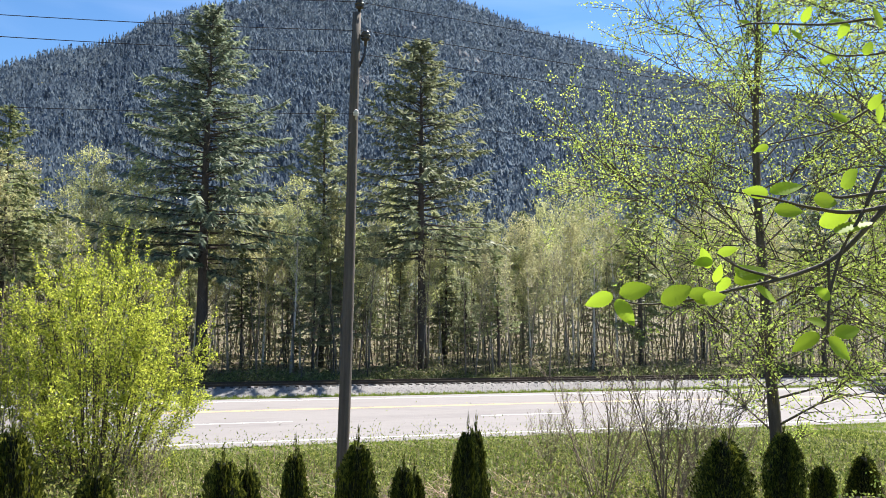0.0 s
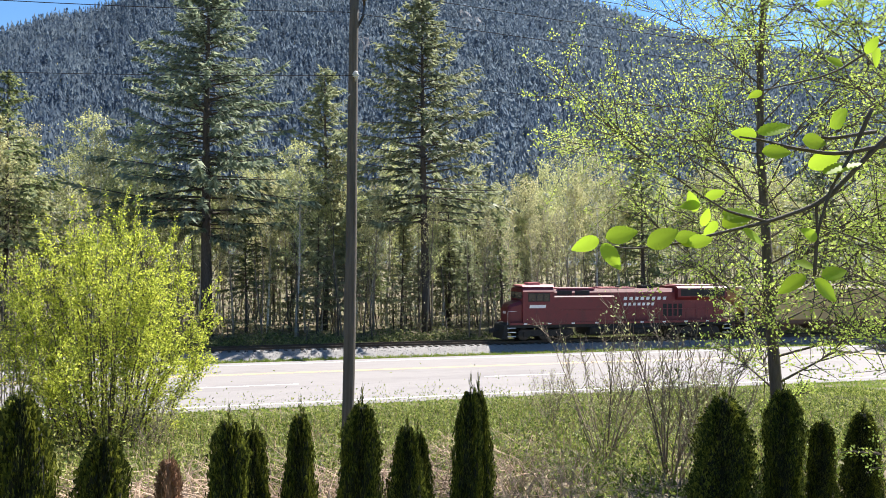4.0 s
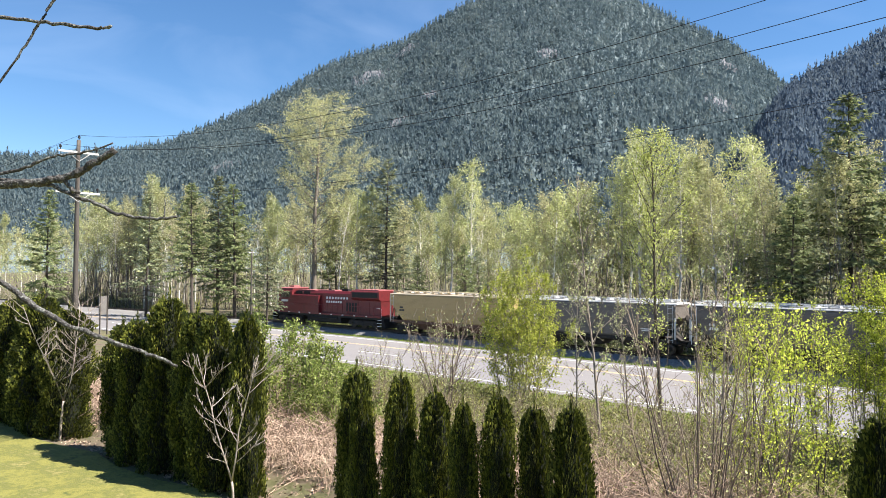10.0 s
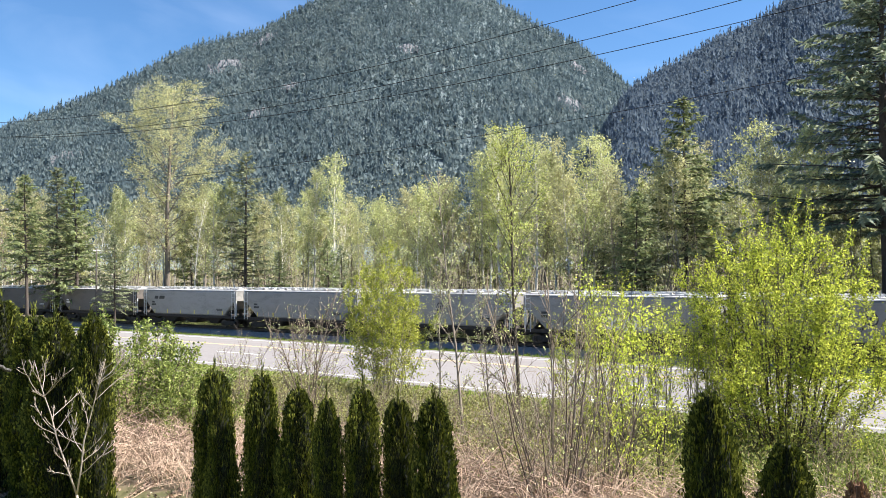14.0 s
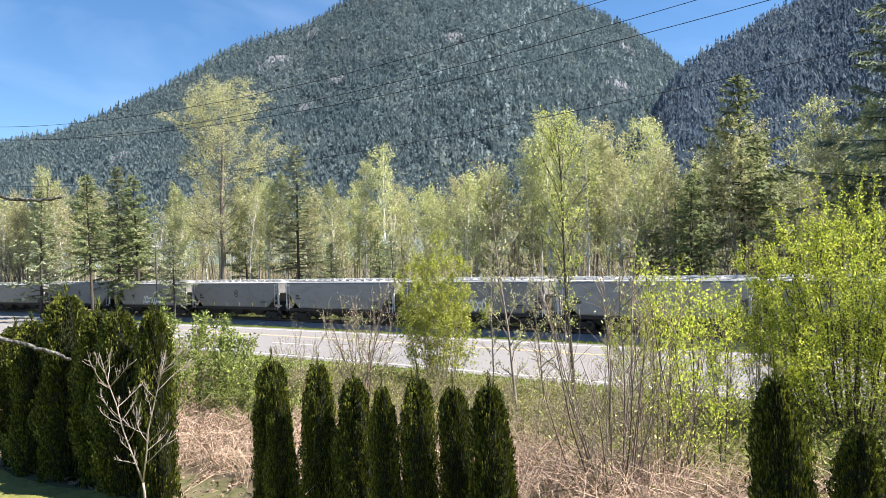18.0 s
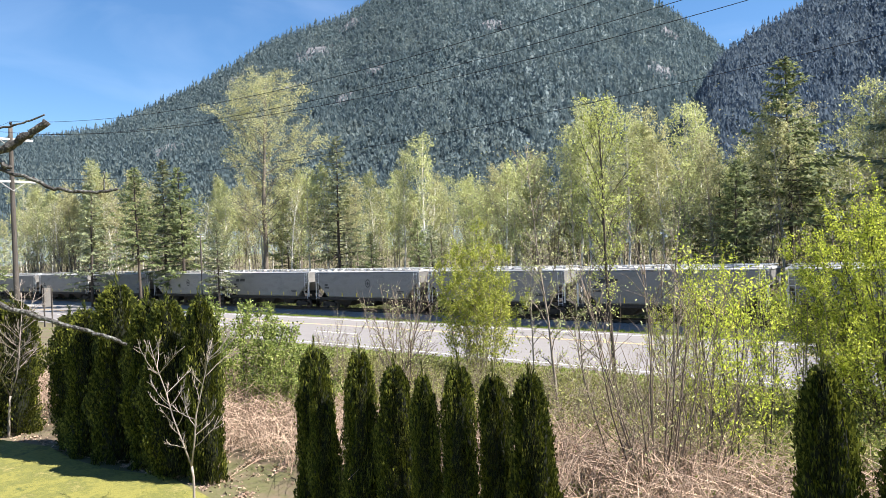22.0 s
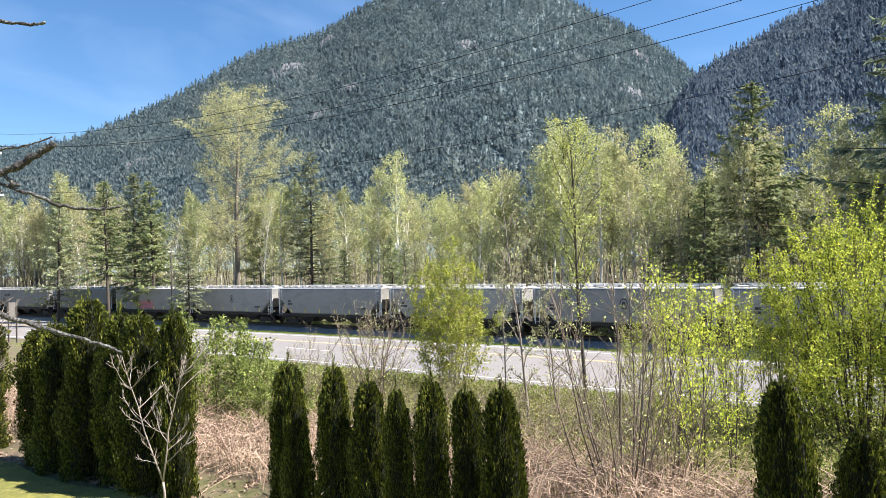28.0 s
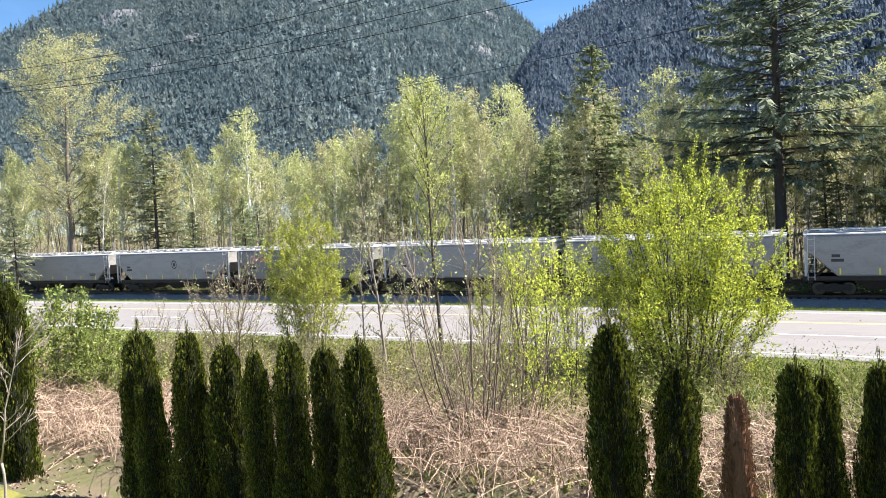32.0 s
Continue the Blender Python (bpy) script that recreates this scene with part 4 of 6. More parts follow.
# ---- shrubs and saplings on the bank ----
def shrub(seed, h, stems, lean, subs, leaves, size, scatter=0.12, thick=0.03, low=0.25, straight=0.05, curl=0.03, base=0.25, twigs=0, dome=0.0):
    """Many stems from one root, each with side twigs; leaves gather towards the ends. low: where the leaves begin."""
    rng = np.random.default_rng(seed)
    wood, leaf = Geo(), Geo()
    paths, weights = [], []
    for i in range(stems):
        az = i * 2.4 + rng.normal(0, 0.4)
        ln = lean * math.sqrt((i + 0.5) / stems)
        d = unit(np.array([math.cos(az) * ln, math.sin(az) * ln, 1.0]))
        L = h * rng.uniform(0.7, 1.03) * (1.0 - 0.9 * ln * ln if not dome else 1.0 - dome * (i + 0.5) / stems)
        st = limb_path(rng, (math.cos(az) * base * ln, math.sin(az) * base * ln, -0.15), d, L, curl, straight, 7)
        wood.tube(st, np.linspace(thick * rng.uniform(0.6, 1.2), 0.004, 7), 5, False)
        paths.append(st)
        weights.append(L)
        for j in range(subs):
            t = rng.uniform(0.18, 0.96)
            b, a = along(st, np.array([t]))
            d2 = unit(a[0] + rng.normal(0, 0.5, 3) * np.array([1, 1, 0.5]))
            L2 = L * rng.uniform(0.12, 0.34) * (1.15 - 0.6 * t)
            tw = limb_path(rng, b[0], d2, L2, 0.06, 0.1, 4)
            wood.tube(tw, np.linspace(thick * 0.3 + 0.002, 0.003, 4), 3, False)
            paths.append(tw)
            weights.append(L2 * 1.5)
            for k in range(twigs):
                b3, a3 = along(tw, np.array([rng.uniform(0.2, 1.0)]))
                wood.tube(limb_path(rng, b3[0], unit(a3[0] + rng.normal(0, 0.6, 3)), L2 * rng.uniform(0.3, 0.6), 0.03, 0.12, 3), [0.005, 0.004, 0.0025], 3, False)
    if leaves:
        pick = rng.choice(len(paths), leaves, p=np.array(weights) / sum(weights))
        c, d = np.zeros((leaves, 3)), np.zeros((leaves, 3))
        for k in np.unique(pick):
            s = pick == k
            c[s], d[s] = along(paths[k], low + (1.02 - low) * rng.uniform(0, 1, s.sum()) ** 0.8)
        c += rng.normal(0, scatter, c.shape)
        keep = c[:, 2] > h * low * 0.35
        c, d = c[keep], d[keep]
        m = len(c)
        leaf.cards(c, unit(d * 0.5 + rng.normal(0, 0.8, c.shape) + np.array([0, 0, 0.25])), rng.normal(0, 1, c.shape), size * rng.uniform(0.6, 1.3, m), size * rng.uniform(0.4, 0.7, m))
    return wood, leaf


def bush(seed, h, wide, stems, twigs, per, size, base=0.5, thick=0.03, low=0.3, spike=0.8, flat=0.5, scatter=0.05):
    """A leafy bush: stems that part from the root to an uneven dome, short twigs all along them, leaves in clumps on the twigs, and upright shoots on top."""
    rng = np.random.default_rng(seed)
    wood, leaf = Geo(), Geo()
    cs, ds = [], []
    t7 = np.linspace(0, 1, 7)[:, None]
    for i in range(stems):
        u = (i + 0.5) / stems
        az = i * 2.4 + rng.normal(0, 0.35)
        out = np.array([math.cos(az), math.sin(az), 0.0])
        top = out * wide * math.sqrt(u) * rng.uniform(0.8, 1.12) + np.array([0, 0, h * (1 - flat * u ** 1.3) * rng.uniform(0.82, 1.0)])
        root = out * base * rng.uniform(0.1, 1.0) * math.sqrt(u) + np.array([0, 0, -0.15])
        mid = root * 0.6 + top * np.array([0.42, 0.42, 0.55])
        st = root * (1 - t7) ** 2 + 2 * t7 * (1 - t7) * mid + top * t7 ** 2
        st[1:] += rng.normal(0, 0.012 * h, (6, 3)) * t7[1:]
        wood.tube(st, np.linspace(thick * rng.uniform(0.6, 1.2), 0.006, 7), 5, False)
        for j in range(twigs):
            t = low + (1 - low) * rng.uniform(0, 1) ** 0.75
            b, a = along(st, np.array([t]))
            d = unit(0.6 * a[0] + 0.25 * out + rng.normal(0, 0.55, 3) + np.array([0, 0, 0.15]))
            tw = limb_path(rng, b[0], d, h * rng.uniform(0.05, 0.14) * (1.25 - 0.5 * t), 0.08, 0.12, 3)
            wood.tube(tw, [0.007, 0.005, 0.003], 3, False)
            m = max(2, int(per * rng.uniform(0.3, 1.6) * (0.45 + 0.55 * min(1, t / 0.7))))
            p, q = along(tw, rng.uniform(0.15, 1.05, m))
            cs.append(p + rng.normal(0, scatter, p.shape))
            ds.append(q)
        if spike and rng.uniform() < 0.75:
            tw = limb_path(rng, st[-1], unit(np.array([0, 0, 1.0]) + 0.25 * out + rng.normal(0, 0.1, 3)), spike * rng.uniform(0.3, 1.0), 0.03, 0.05, 4)
            wood.tube(tw, np.linspace(0.008, 0.003, 4), 3, False)
            p, q = along(tw, rng.uniform(0, 1, int(per * 1.8)))
            cs.append(p + rng.normal(0, scatter * 0.8, p.shape))
            ds.append(q)
    c, d = np.concatenate(cs), np.concatenate(ds)
    m = len(c)
    leaf.cards(c, unit(d * 0.5 + rng.normal(0, 0.8, c.shape) + np.array([0, 0, 0.25])), rng.normal(0, 1, c.shape), size * rng.uniform(0.6, 1.3, m), size * rng.uniform(0.45, 0.8, m))
    return wood, leaf


willow = tree_kind("willow_bush", *bush(201, 8.0, 3.6, 60, 38, 28, 0.084, 1.8, 0.030, 0.06, 1.7, 0.66), M_BARK_DARK, M_WILLOW)
x, y = polar(-9.0, 25.6)
plant(willow, x, y, "large bright yellow-green willow bush in new leaf", "bush")
young = [tree_kind("willow_bush", *bush(210 + i, 5.6 + 0.5 * i, 1.7 - 0.2 * i, 16, 22, 22, 0.062, 1.2, 0.020, 0.12, 1.3, 0.45), M_BARK_GREY, M_WILLOW) for i in range(2)]
for az, r, k, s in ((-15.0, 24.0, 0, 0.9), (-18.6, 23.5, 1, 0.86), (-21.9, 25.5, 0, 1.0), (-23.6, 27.5, 1, 0.72), (-13.0, 27.0, 1, 0.8)):
    x, y = polar(az, r)
    plant(young[k], x, y, "slim yellow-green willow shoots in new leaf", "bush", s, az * 50 % 360, "young willows")
M_BUSH = leafy("olive_bush_leaves", (0.17, 0.20, 0.035), (0.34, 0.375, 0.062), (0.56, 0.565, 0.12), 0.48, 0.3)
column = tree_kind("alder_bush", *bush(220, 6.6, 2.1, 32, 32, 26, 0.092, 1.4, 0.024, 0.04, 0.6, 0.55), M_BARK_GREY, M_BUSH)
x, y = polar(-38.9, 38.0)
plant(column, x, y, "upright leafy bush with small yellow-green leaves", "bush", 1.15)
M_SAPLING = leafy("sapling_leaves", (0.22, 0.26, 0.06), (0.42, 0.46, 0.13), (0.64, 0.66, 0.24), 0.5, 0.3)
sapling = tree_kind("birch_sapling", *broadleaf(230, 11.8, 0.09, 38, 0.26, 0.24, 1.2, 8, 3600, 0.10, 0.05, 0.5, 0.09, 0.7), M_BARK_DARK, M_SAPLING)
x, y = polar(-28.3, 30.5)
plant(sapling, x, y, "young tree with dark stem and bright spring leaves", "tree")
slim = tree_kind("birch_sapling", *broadleaf(231, 8.6, 0.05, 30, 0.2, 0.17, 1.2, 6, 700, 0.085, 0.03, 0.4, 0.07, 0.8), M_BARK_GREY, M_BIRCH)
for az, r, s in ((-32.6, 22, 1.0), (-34.6, 31, 0.8), (-24.2, 24, 0.95), (-30.4, 26, 0.7)):
    x, y = polar(az, r)
    plant(slim, x, y, "thin pale sapling with few leaves", "tree", s, az * 31 % 360, "saplings on the bank")
wand = tree_kind("leafy_sapling", *shrub(240, 4.9, 4, 0.12, 12, 1300, 0.075, 0.07, 0.018, 0.45), M_BARK_DARK, M_WILLOW)
for az, r, s in ((-19.7, 14.5, 1.0), (-21.6, 15.5, 0.95), (-17.6, 17, 0.9)):
    x, y = polar(az, r)
    plant(wand, x, y, "thin dark saplings with bright leaves at the top", "tree", s, az * 47 % 360, "saplings on the bank")
bare = tree_kind("bare_shrub", *shrub(250, 4.9, 15, 0.36, 12, 260, 0.07, 0.1, 0.02, 0.3, 0.06, 0.02, 0.9, 2), M_TWIG, M_BIRCH)
x, y = polar(-25.7, 12.6)
plant(bare, x, y, "leafless many-stemmed shrub with pale grey-tan twigs", "shrub")
x, y = polar(-22.4, 13.6)
plant(bare, x, y, "leafless many-stemmed shrub with pale grey-tan twigs", "shrub", 0.72, 140)
budding = tree_kind("budding_shrub", *shrub(251, 4.6, 14, 0.5, 16, 700, 0.07, 0.08, 0.022, 0.3, 0.07, 0.02, 0.3, 2), M_TWIG, M_BIRCH)
for az, r, s, l in ((-44.9, 27, 1.25, "leafless brown shrub with thin upright stems"), (33.4, 16.5, 1.0, "tangled brown shrub with swelling buds"), (28.6, 18.5, 0.95, "tangled brown shrub with swelling buds"), (36.5, 15.5, 0.8, "tangled brown shrub with swelling buds"), (-50.0, 30, 0.75, "leafless brown shrub with thin upright stems"), (-6.0, 23, 0.5, "tangled brown shrub with swelling buds"), (24.5, 24, 0.6, "tangled brown shrub with swelling buds"), (-47.5, 24, 0.5, "leafless brown shrub with thin upright stems"), (-42.0, 20, 0.45, "tangled brown shrub with swelling buds"), (-39.5, 25, 0.5, "leafless brown shrub with thin upright stems"), (-36.5, 18, 0.5, "tangled brown shrub with swelling buds"), (-34.0, 23, 0.55, "leafless brown shrub with thin upright stems"), (-31.5, 17, 0.5, "tangled brown shrub with swelling buds"), (-29.2, 21, 0.6, "tangled brown shrub with swelling buds"), (-26.6, 19, 0.6, "leafless brown shrub with thin upright stems")):
    x, y = polar(az, r)
    plant(budding, x, y, l, "shrub", s, az * 61 % 360, "bank shrubs")
reddish = tree_kind("bare_shrub", *shrub(252, 3.4, 12, 0.8, 12, 0, 0.1, 0.1, 0.02, 0.3, 0.09, -0.02, 0.3, 4), M_TWIG, M_BIRCH)
x, y = polar(-58.2, 30)
plant(reddish, x, y, "spreading leafless shrub with reddish-brown twigs", "shrub")
elder = tree_kind("elder_bush", *bush(253, 3.2, 2.0, 34, 26, 17, 0.078, 1.1, 0.018, 0.12, 0.4, 0.55), M_TWIG, M_GREEN)
x, y = polar(-57.3, 21)
plant(elder, x, y, "fresh green leafy bush beside the cedars", "bush", 1.15)
x, y = polar(-53.6, 19.5)
plant(elder, x, y, "fresh green leafy bush beside the cedars", "bush", 0.72, 120)
for az, r, s in ((-61.8, 24, 0.8), (-66, 30, 0.7)):
    x, y = polar(az, r)
    plant(elder, x, y, "fresh green leafy bush beside the cedars", "bush", s, az * 20 % 360)


def dogwood(seed, h, stems):
    rng = np.random.default_rng(seed)
    wood = Geo()
    trunk = limb_path(rng, (0, 0, -0.1), (0.03, 0, 1), h * (0.3 if stems > 1 else 1.0), 0, 0.03, 6)
    wood.tube(trunk, np.linspace(0.01 + 0.008 * stems, 0.006 + 0.007 * stems, 6), 7)
    mains = [trunk] if stems == 1 else []
    for i in range(stems if stems > 1 else 0):
        az = i * 6.28 / stems + 0.4
        m = limb_path(rng, trunk[-1], unit(np.array([math.cos(az) * 0.15 * stems, math.sin(az) * 0.15 * stems, 1])), h * 0.72, 0.05, 0.08, 6)
        wood.tube(m, np.linspace(0.017, 0.005, 6), 6)
        mains.append(m)
    for m in mains:
        for j in range(18):
            b, a = along(m, np.array([rng.uniform(0.3 if stems == 1 else 0.12, 0.98)]))
            az = rng.uniform(0, 6.28)
            L = h * rng.uniform(0.08, 0.22)
            tw = limb_path(rng, b[0], unit(np.array([math.cos(az), math.sin(az), 0.6])), L, 0.09, 0.13, 5)
            wood.tube(tw, np.linspace(0.007, 0.0035, 5), 4, False)
            for k in range(8):
                b2, a2 = along(tw, np.array([rng.uniform(0.45, 1)]))
                t2 = limb_path(rng, b2[0], unit(a2[0] + rng.normal(0, 0.5, 3) + np.array([0, 0, 0.4])), L * rng.uniform(0.15, 0.35), 0.1, 0.1, 3)
                wood.tube(t2, [0.0035, 0.003, 0.0045], 4, False)
    return wood


for x, y, h, st, seed in ((-11.6, 6.4, 3.2, 2, 260), (-20.1, 6.2, 3.7, 3, 261)):
    ob = thing("dogwood_tree", "small leafless ornamental tree with pale knobbly twigs on the lawn", "tree", pose(x, y, land1(x, y)))
    part("branch_work", dogwood(seed, h, st), M_PALE_TWIG, ob, smooth=True)

M_ALDER_SMALL = leafy("small_alder_leaves", (0.25, 0.33, 0.06), (0.39, 0.49, 0.10), (0.54, 0.62, 0.17), 0.5, 0.2)
# alder beside the house, its crown hanging over the bank
alder = tree_kind("alder_tree", *broadleaf(270, 13.5, 0.14, 64, 0.13, 0.36, 0.40, 26, 46000, 0.054, 0.0, 0.3, 0.06, 0.36, 0.004, 0.85, 0.05), M_BARK_DARK, M_ALDER_SMALL)
x, y = polar(41.0, 15.5)
plant(alder, x, y, "alder tree with dark trunk and small bright new leaves", "tree")
x, y = polar(54, 13)
plant(alder, x, y, "alder tree with dark trunk and small bright new leaves", "tree", 0.85, 100)

# ---- brambles, grass and low growth ----
M_TURF = leafy("turf_blades", (0.15, 0.165, 0.035), (0.29, 0.275, 0.065), (0.45, 0.395, 0.13), 0.3, 0.15)
rng = np.random.default_rng(300)
canes = Geo()
for i in range(9800):
    x = rng.uniform(-26, 6)
    v = 1.3 + abs(rng.normal(0, 3.2))
    y = float(hedge_y(x)) + v
    if x > 0 and rng.uniform() < 0.55:
        continue
    z = land1(x, y)
    az, L = rng.uniform(0, 6.28), rng.uniform(0.7, 2.0)
    lift = rng.uniform(0.2, 1.0) * (1.0 if v < 5 else 0.6) * (1.8 if -21 < x < -17.5 else 1.0)
    p0 = np.array([x, y, z + rng.uniform(0, 0.25)])
    h = np.array([math.cos(az), math.sin(az), 0])
    pts = [p0, p0 + h * L * 0.3 + np.array([0, 0, lift * 0.8]), p0 + h * L * 0.65 + np.array([0, 0, lift]), p0 + h * L + np.array([0, 0, lift * rng.uniform(0.2, 0.9)])]
    canes.tube(pts, np.linspace(rng.uniform(0.004, 0.010), 0.003, 4), 3, False)
tagged(part("bramble_thicket", canes, M_CANE), "tangle of dry pinkish-brown bramble canes behind the hedge", "brambles", kind="stuff")


def tufts(name, n, xr, place, h, w, mat, label, category, seed, spread=0.5):
    rng = np.random.default_rng(seed)
    x = rng.uniform(xr[0], xr[1], n)
    y = place(rng, x)
    # blades stand in clumps
    x += 0.25 * np.sin(x * 7 + y * 3)
    c = np.stack([x, y, land(x, y) - 0.01], -1)
    d = unit(np.array([0, 0, 1.0]) + rng.normal(0, spread, (n, 3)) * np.array([1, 1, 0.3]))
    g = Geo().flakes(c, d, rng.normal(0, 1, (n, 3)), h * rng.uniform(0.5, 1.3, n), w * rng.uniform(0.8, 1.6, n))
    return tagged(part(name, g, mat), label, category, kind="stuff")


tufts("verge_grass", 52000, (-75, 48), lambda r, x: bend(x) + 34.3 - np.abs(r.normal(0, 2.6, len(x))), 0.17, 0.035, M_VERGE, "fresh green grass along the road verge", "grass", 301)
tufts("track_grass", 58000, (-110, 55), lambda r, x: bend(x) + 51.05 + 2.1 * r.uniform(0, 1, len(x)) ** 1.2, 0.24, 0.06, M_VERGE, "strip of short grass between road and railway", "grass", 302)
tufts("bank_weeds", 30000, (-34, 26), lambda r, x: hedge_y(x) + 2 + r.uniform(0, 1, len(x)) ** 0.8 * (30 - hedge_y(x)), 0.30, 0.07, M_UNDER, "low olive weeds and leaves on the bank", "weeds", 303, 0.9)
M_BANK = leafy("bank_greenery", (0.045, 0.07, 0.014), (0.16, 0.21, 0.04), (0.40, 0.42, 0.12), 0.4, 0.2)
tufts("bank_greens", 62000, (-8, 30), lambda r, x: hedge_y(x) + 1.5 + r.uniform(0, 1, len(x)) ** 0.8 * (31 - hedge_y(x)), 0.19, 0.08, M_BANK, "fresh green weeds on the bank below the hedge", "weeds", 304, 0.9)
M_BRUSH = leafy("bank_brush_leaves", (0.09, 0.085, 0.035), (0.20, 0.20, 0.06), (0.36, 0.36, 0.12), 0.4, 0.2)
rng = np.random.default_rng(309)
k = 1500
wx = rng.uniform(-8, 22, k)
wy = hedge_y(wx) + 2 + rng.uniform(0, 1, k) ** 0.8 * (29.0 - hedge_y(wx))
n = 70 * k
idx = np.repeat(np.arange(k), 70)
off = rng.normal(0, 1, (n, 3)) * (0.12 + 0.36 * rng.uniform(0, 1, k) ** 2)[idx, None]
x, y = wx[idx] + 1.4 * off[:, 0], wy[idx] + 1.4 * off[:, 1]
clumps = Geo().flakes(np.stack([x, y, land(x, y) + np.abs(off[:, 2]) * 1.3], -1), rng.normal(0, 0.7, (n, 3)) + np.array([0, 0, 0.5]), rng.normal(0, 1, (n, 3)), rng.uniform(0.05, 0.12, n), rng.uniform(0.025, 0.06, n))
tagged(part("bank_weed_clumps", clumps, M_BANK), "bushy green weeds in clumps on the bank", "weeds", kind="stuff")
k = 1500
wx = rng.uniform(-32, -3, k)
wy = hedge_y(wx) + 4.5 + rng.uniform(0, 1, k) * (31.5 + bend(wx) - hedge_y(wx) - 5.5)
n = 46 * k
idx = np.repeat(np.arange(k), 46)
off = rng.normal(0, 1, (n, 3)) * (0.12 + 0.34 * rng.uniform(0, 1, k) ** 2)[idx, None]
x, y = wx[idx] + 1.3 * off[:, 0], wy[idx] + 1.3 * off[:, 1]
clumps = Geo().flakes(np.stack([x, y, land(x, y) + np.abs(off[:, 2]) * 1.7], -1), rng.normal(0, 0.7, (n, 3)) + np.array([0, 0, 0.5]), rng.normal(0, 1, (n, 3)), rng.uniform(0.06, 0.14, n), rng.uniform(0.03, 0.07, n))
tagged(part("bank_brush", clumps, M_BRUSH), "low olive-green and brown brush on the bank", "brush", kind="stuff")
tufts("dry_stalks", 9000, (-34, 20), lambda r, x: hedge_y(x) + 1 + r.uniform(0, 1, len(x)) * 18, 0.8, 0.018, M_CANE, "dry brown stalks standing on the bank", "stalks", 305, 0.35)
tufts("lawn_grass", 60000, (-34, -1), lambda r, x: hedge_y(x) - 0.5 - r.uniform(0, 1, len(x)) ** 0.8 * 9, 0.055, 0.02, M_TURF, "short mown grass blades of the lawn", "grass", 307, 0.6)
tufts("leaf_litter", 26000, (-27, 8), lambda r, x: hedge_y(x) - 0.4 + np.abs(r.normal(0, 3.0, len(x))), 0.09, 0.05, M_CANE, "fallen brown leaves under the hedge and brambles", "leaves", 306, 3.0)


# ---- branches close by ----
def plane_at(eye, right, up, ahead, dist):
    e, r, u, a = (np.array(q) for q in (eye, right, up, ahead))
    return lambda px, py, dd=0.0: e + (dist + dd) * (a + (px - 784) / 1267.8 * r + (441 - py) / 1267.8 * u)


def leaf_blade():
    """A toothed oval leaf one unit long, folded along its midrib, with pleats along its veins."""
    g = Geo()
    k = 19
    rows = []
    for i in range(k):
        t = i / (k - 1)
        w = 0.265 * math.sin(math.pi * min(1, t ** 0.75)) ** 0.8 * (1 + (0.05 if i % 2 else -0.05))
        droop = -0.10 * t * t
        ripple = 0.012 * (1 if i % 2 else -1)
        rows.append([(t, -w, droop + 0.10 * w + ripple), (t, -w * 0.5, droop + 0.06 * w + ripple), (t, 0, droop), (t, w * 0.5, droop + 0.06 * w + ripple), (t, w, droop + 0.10 * w + ripple)])
    v = np.array(rows).reshape(-1, 3)
    f = [(i * 5 + j, (i + 1) * 5 + j, (i + 1) * 5 + j + 1, i * 5 + j + 1) for i in range(k - 1) for j in range(4)]
    return g.add(v, f)


M_ALDER_LEAF = leafy("alder_leaf", (0.17, 0.29, 0.02), (0.29, 0.43, 0.03), (0.39, 0.52, 0.05), 0.62, 0.3)
M_ALDER_TWIG = solid("alder_twig", [(0.035, 0.028, 0.022), (0.075, 0.062, 0.05)], 30, 0.8, bump=0.3, bump_scale=150)
M_LICHEN = solid("lichened_branch", [(0.02, 0.018, 0.016), (0.06, 0.054, 0.05), (0.26, 0.27, 0.24)], 14, 0.9, bump=0.8, bump_scale=60, fine=0.6)
right0, up0, ahead0, eye0 = (0.9605, -0.2779, 0.0153), (-0.0334, -0.0607, 0.9976), (0.2763, 0.9587, 0.0676), (0.0230, 0.0795, 0.0167)
right9, up9, ahead9, eye9 = (0.7126, 0.7015, 0.0070), (0.0146, -0.0247, 0.9996), (-0.7014, 0.7122, 0.0278), (-0.0582, 0.0523, 0.0282)
blade = leaf_blade().mesh("leaf", M_ALDER_LEAF, True)
P0 = plane_at(eye0, right0, up0, ahead0, 1.05)


def leaf_branch(name, label, twigs, leaves, P, px_len, seed):
    rng = np.random.default_rng(seed)
    ob = thing(name, label, "branch")
    for pts, r0, r1 in twigs:
        p = np.array([P(*q) for q in pts])
        t = np.linspace(0, 1, 4 * len(p))
        q, _ = along(p, t)
        q[1:-1] = (q[:-2] + q[1:-1] + q[2:]) / 3
        part("twig", Geo().tube(q, 0.62 * np.linspace(r0, r1, len(q)), 7), M_ALDER_TWIG, ob, smooth=True)
    R, U, A = (np.array(q) for q in (right0, up0, ahead0))
    for px, py, ang, ln in leaves:
        a = radians(ang)
        d = unit(math.cos(a) * R + math.sin(a) * U + rng.normal(0, 0.22) * A)
        nrm = unit(np.cross(np.cross(d, U * 0.55 - A * 0.95 + rng.normal(0, 0.25, 3)), d))
        s = np.cross(nrm, d)
        L = 0.9 * ln * px_len
        m = Matrix(((d[0], s[0], nrm[0]), (d[1], s[1], nrm[1]), (d[2], s[2], nrm[2]))).to_4x4()
        m.translation = P(px, py, rng.normal(0, 0.018))
        part("leaf", blade, None, ob, at=m @ Matrix.Diagonal((L, L, L, 1)))
    return ob


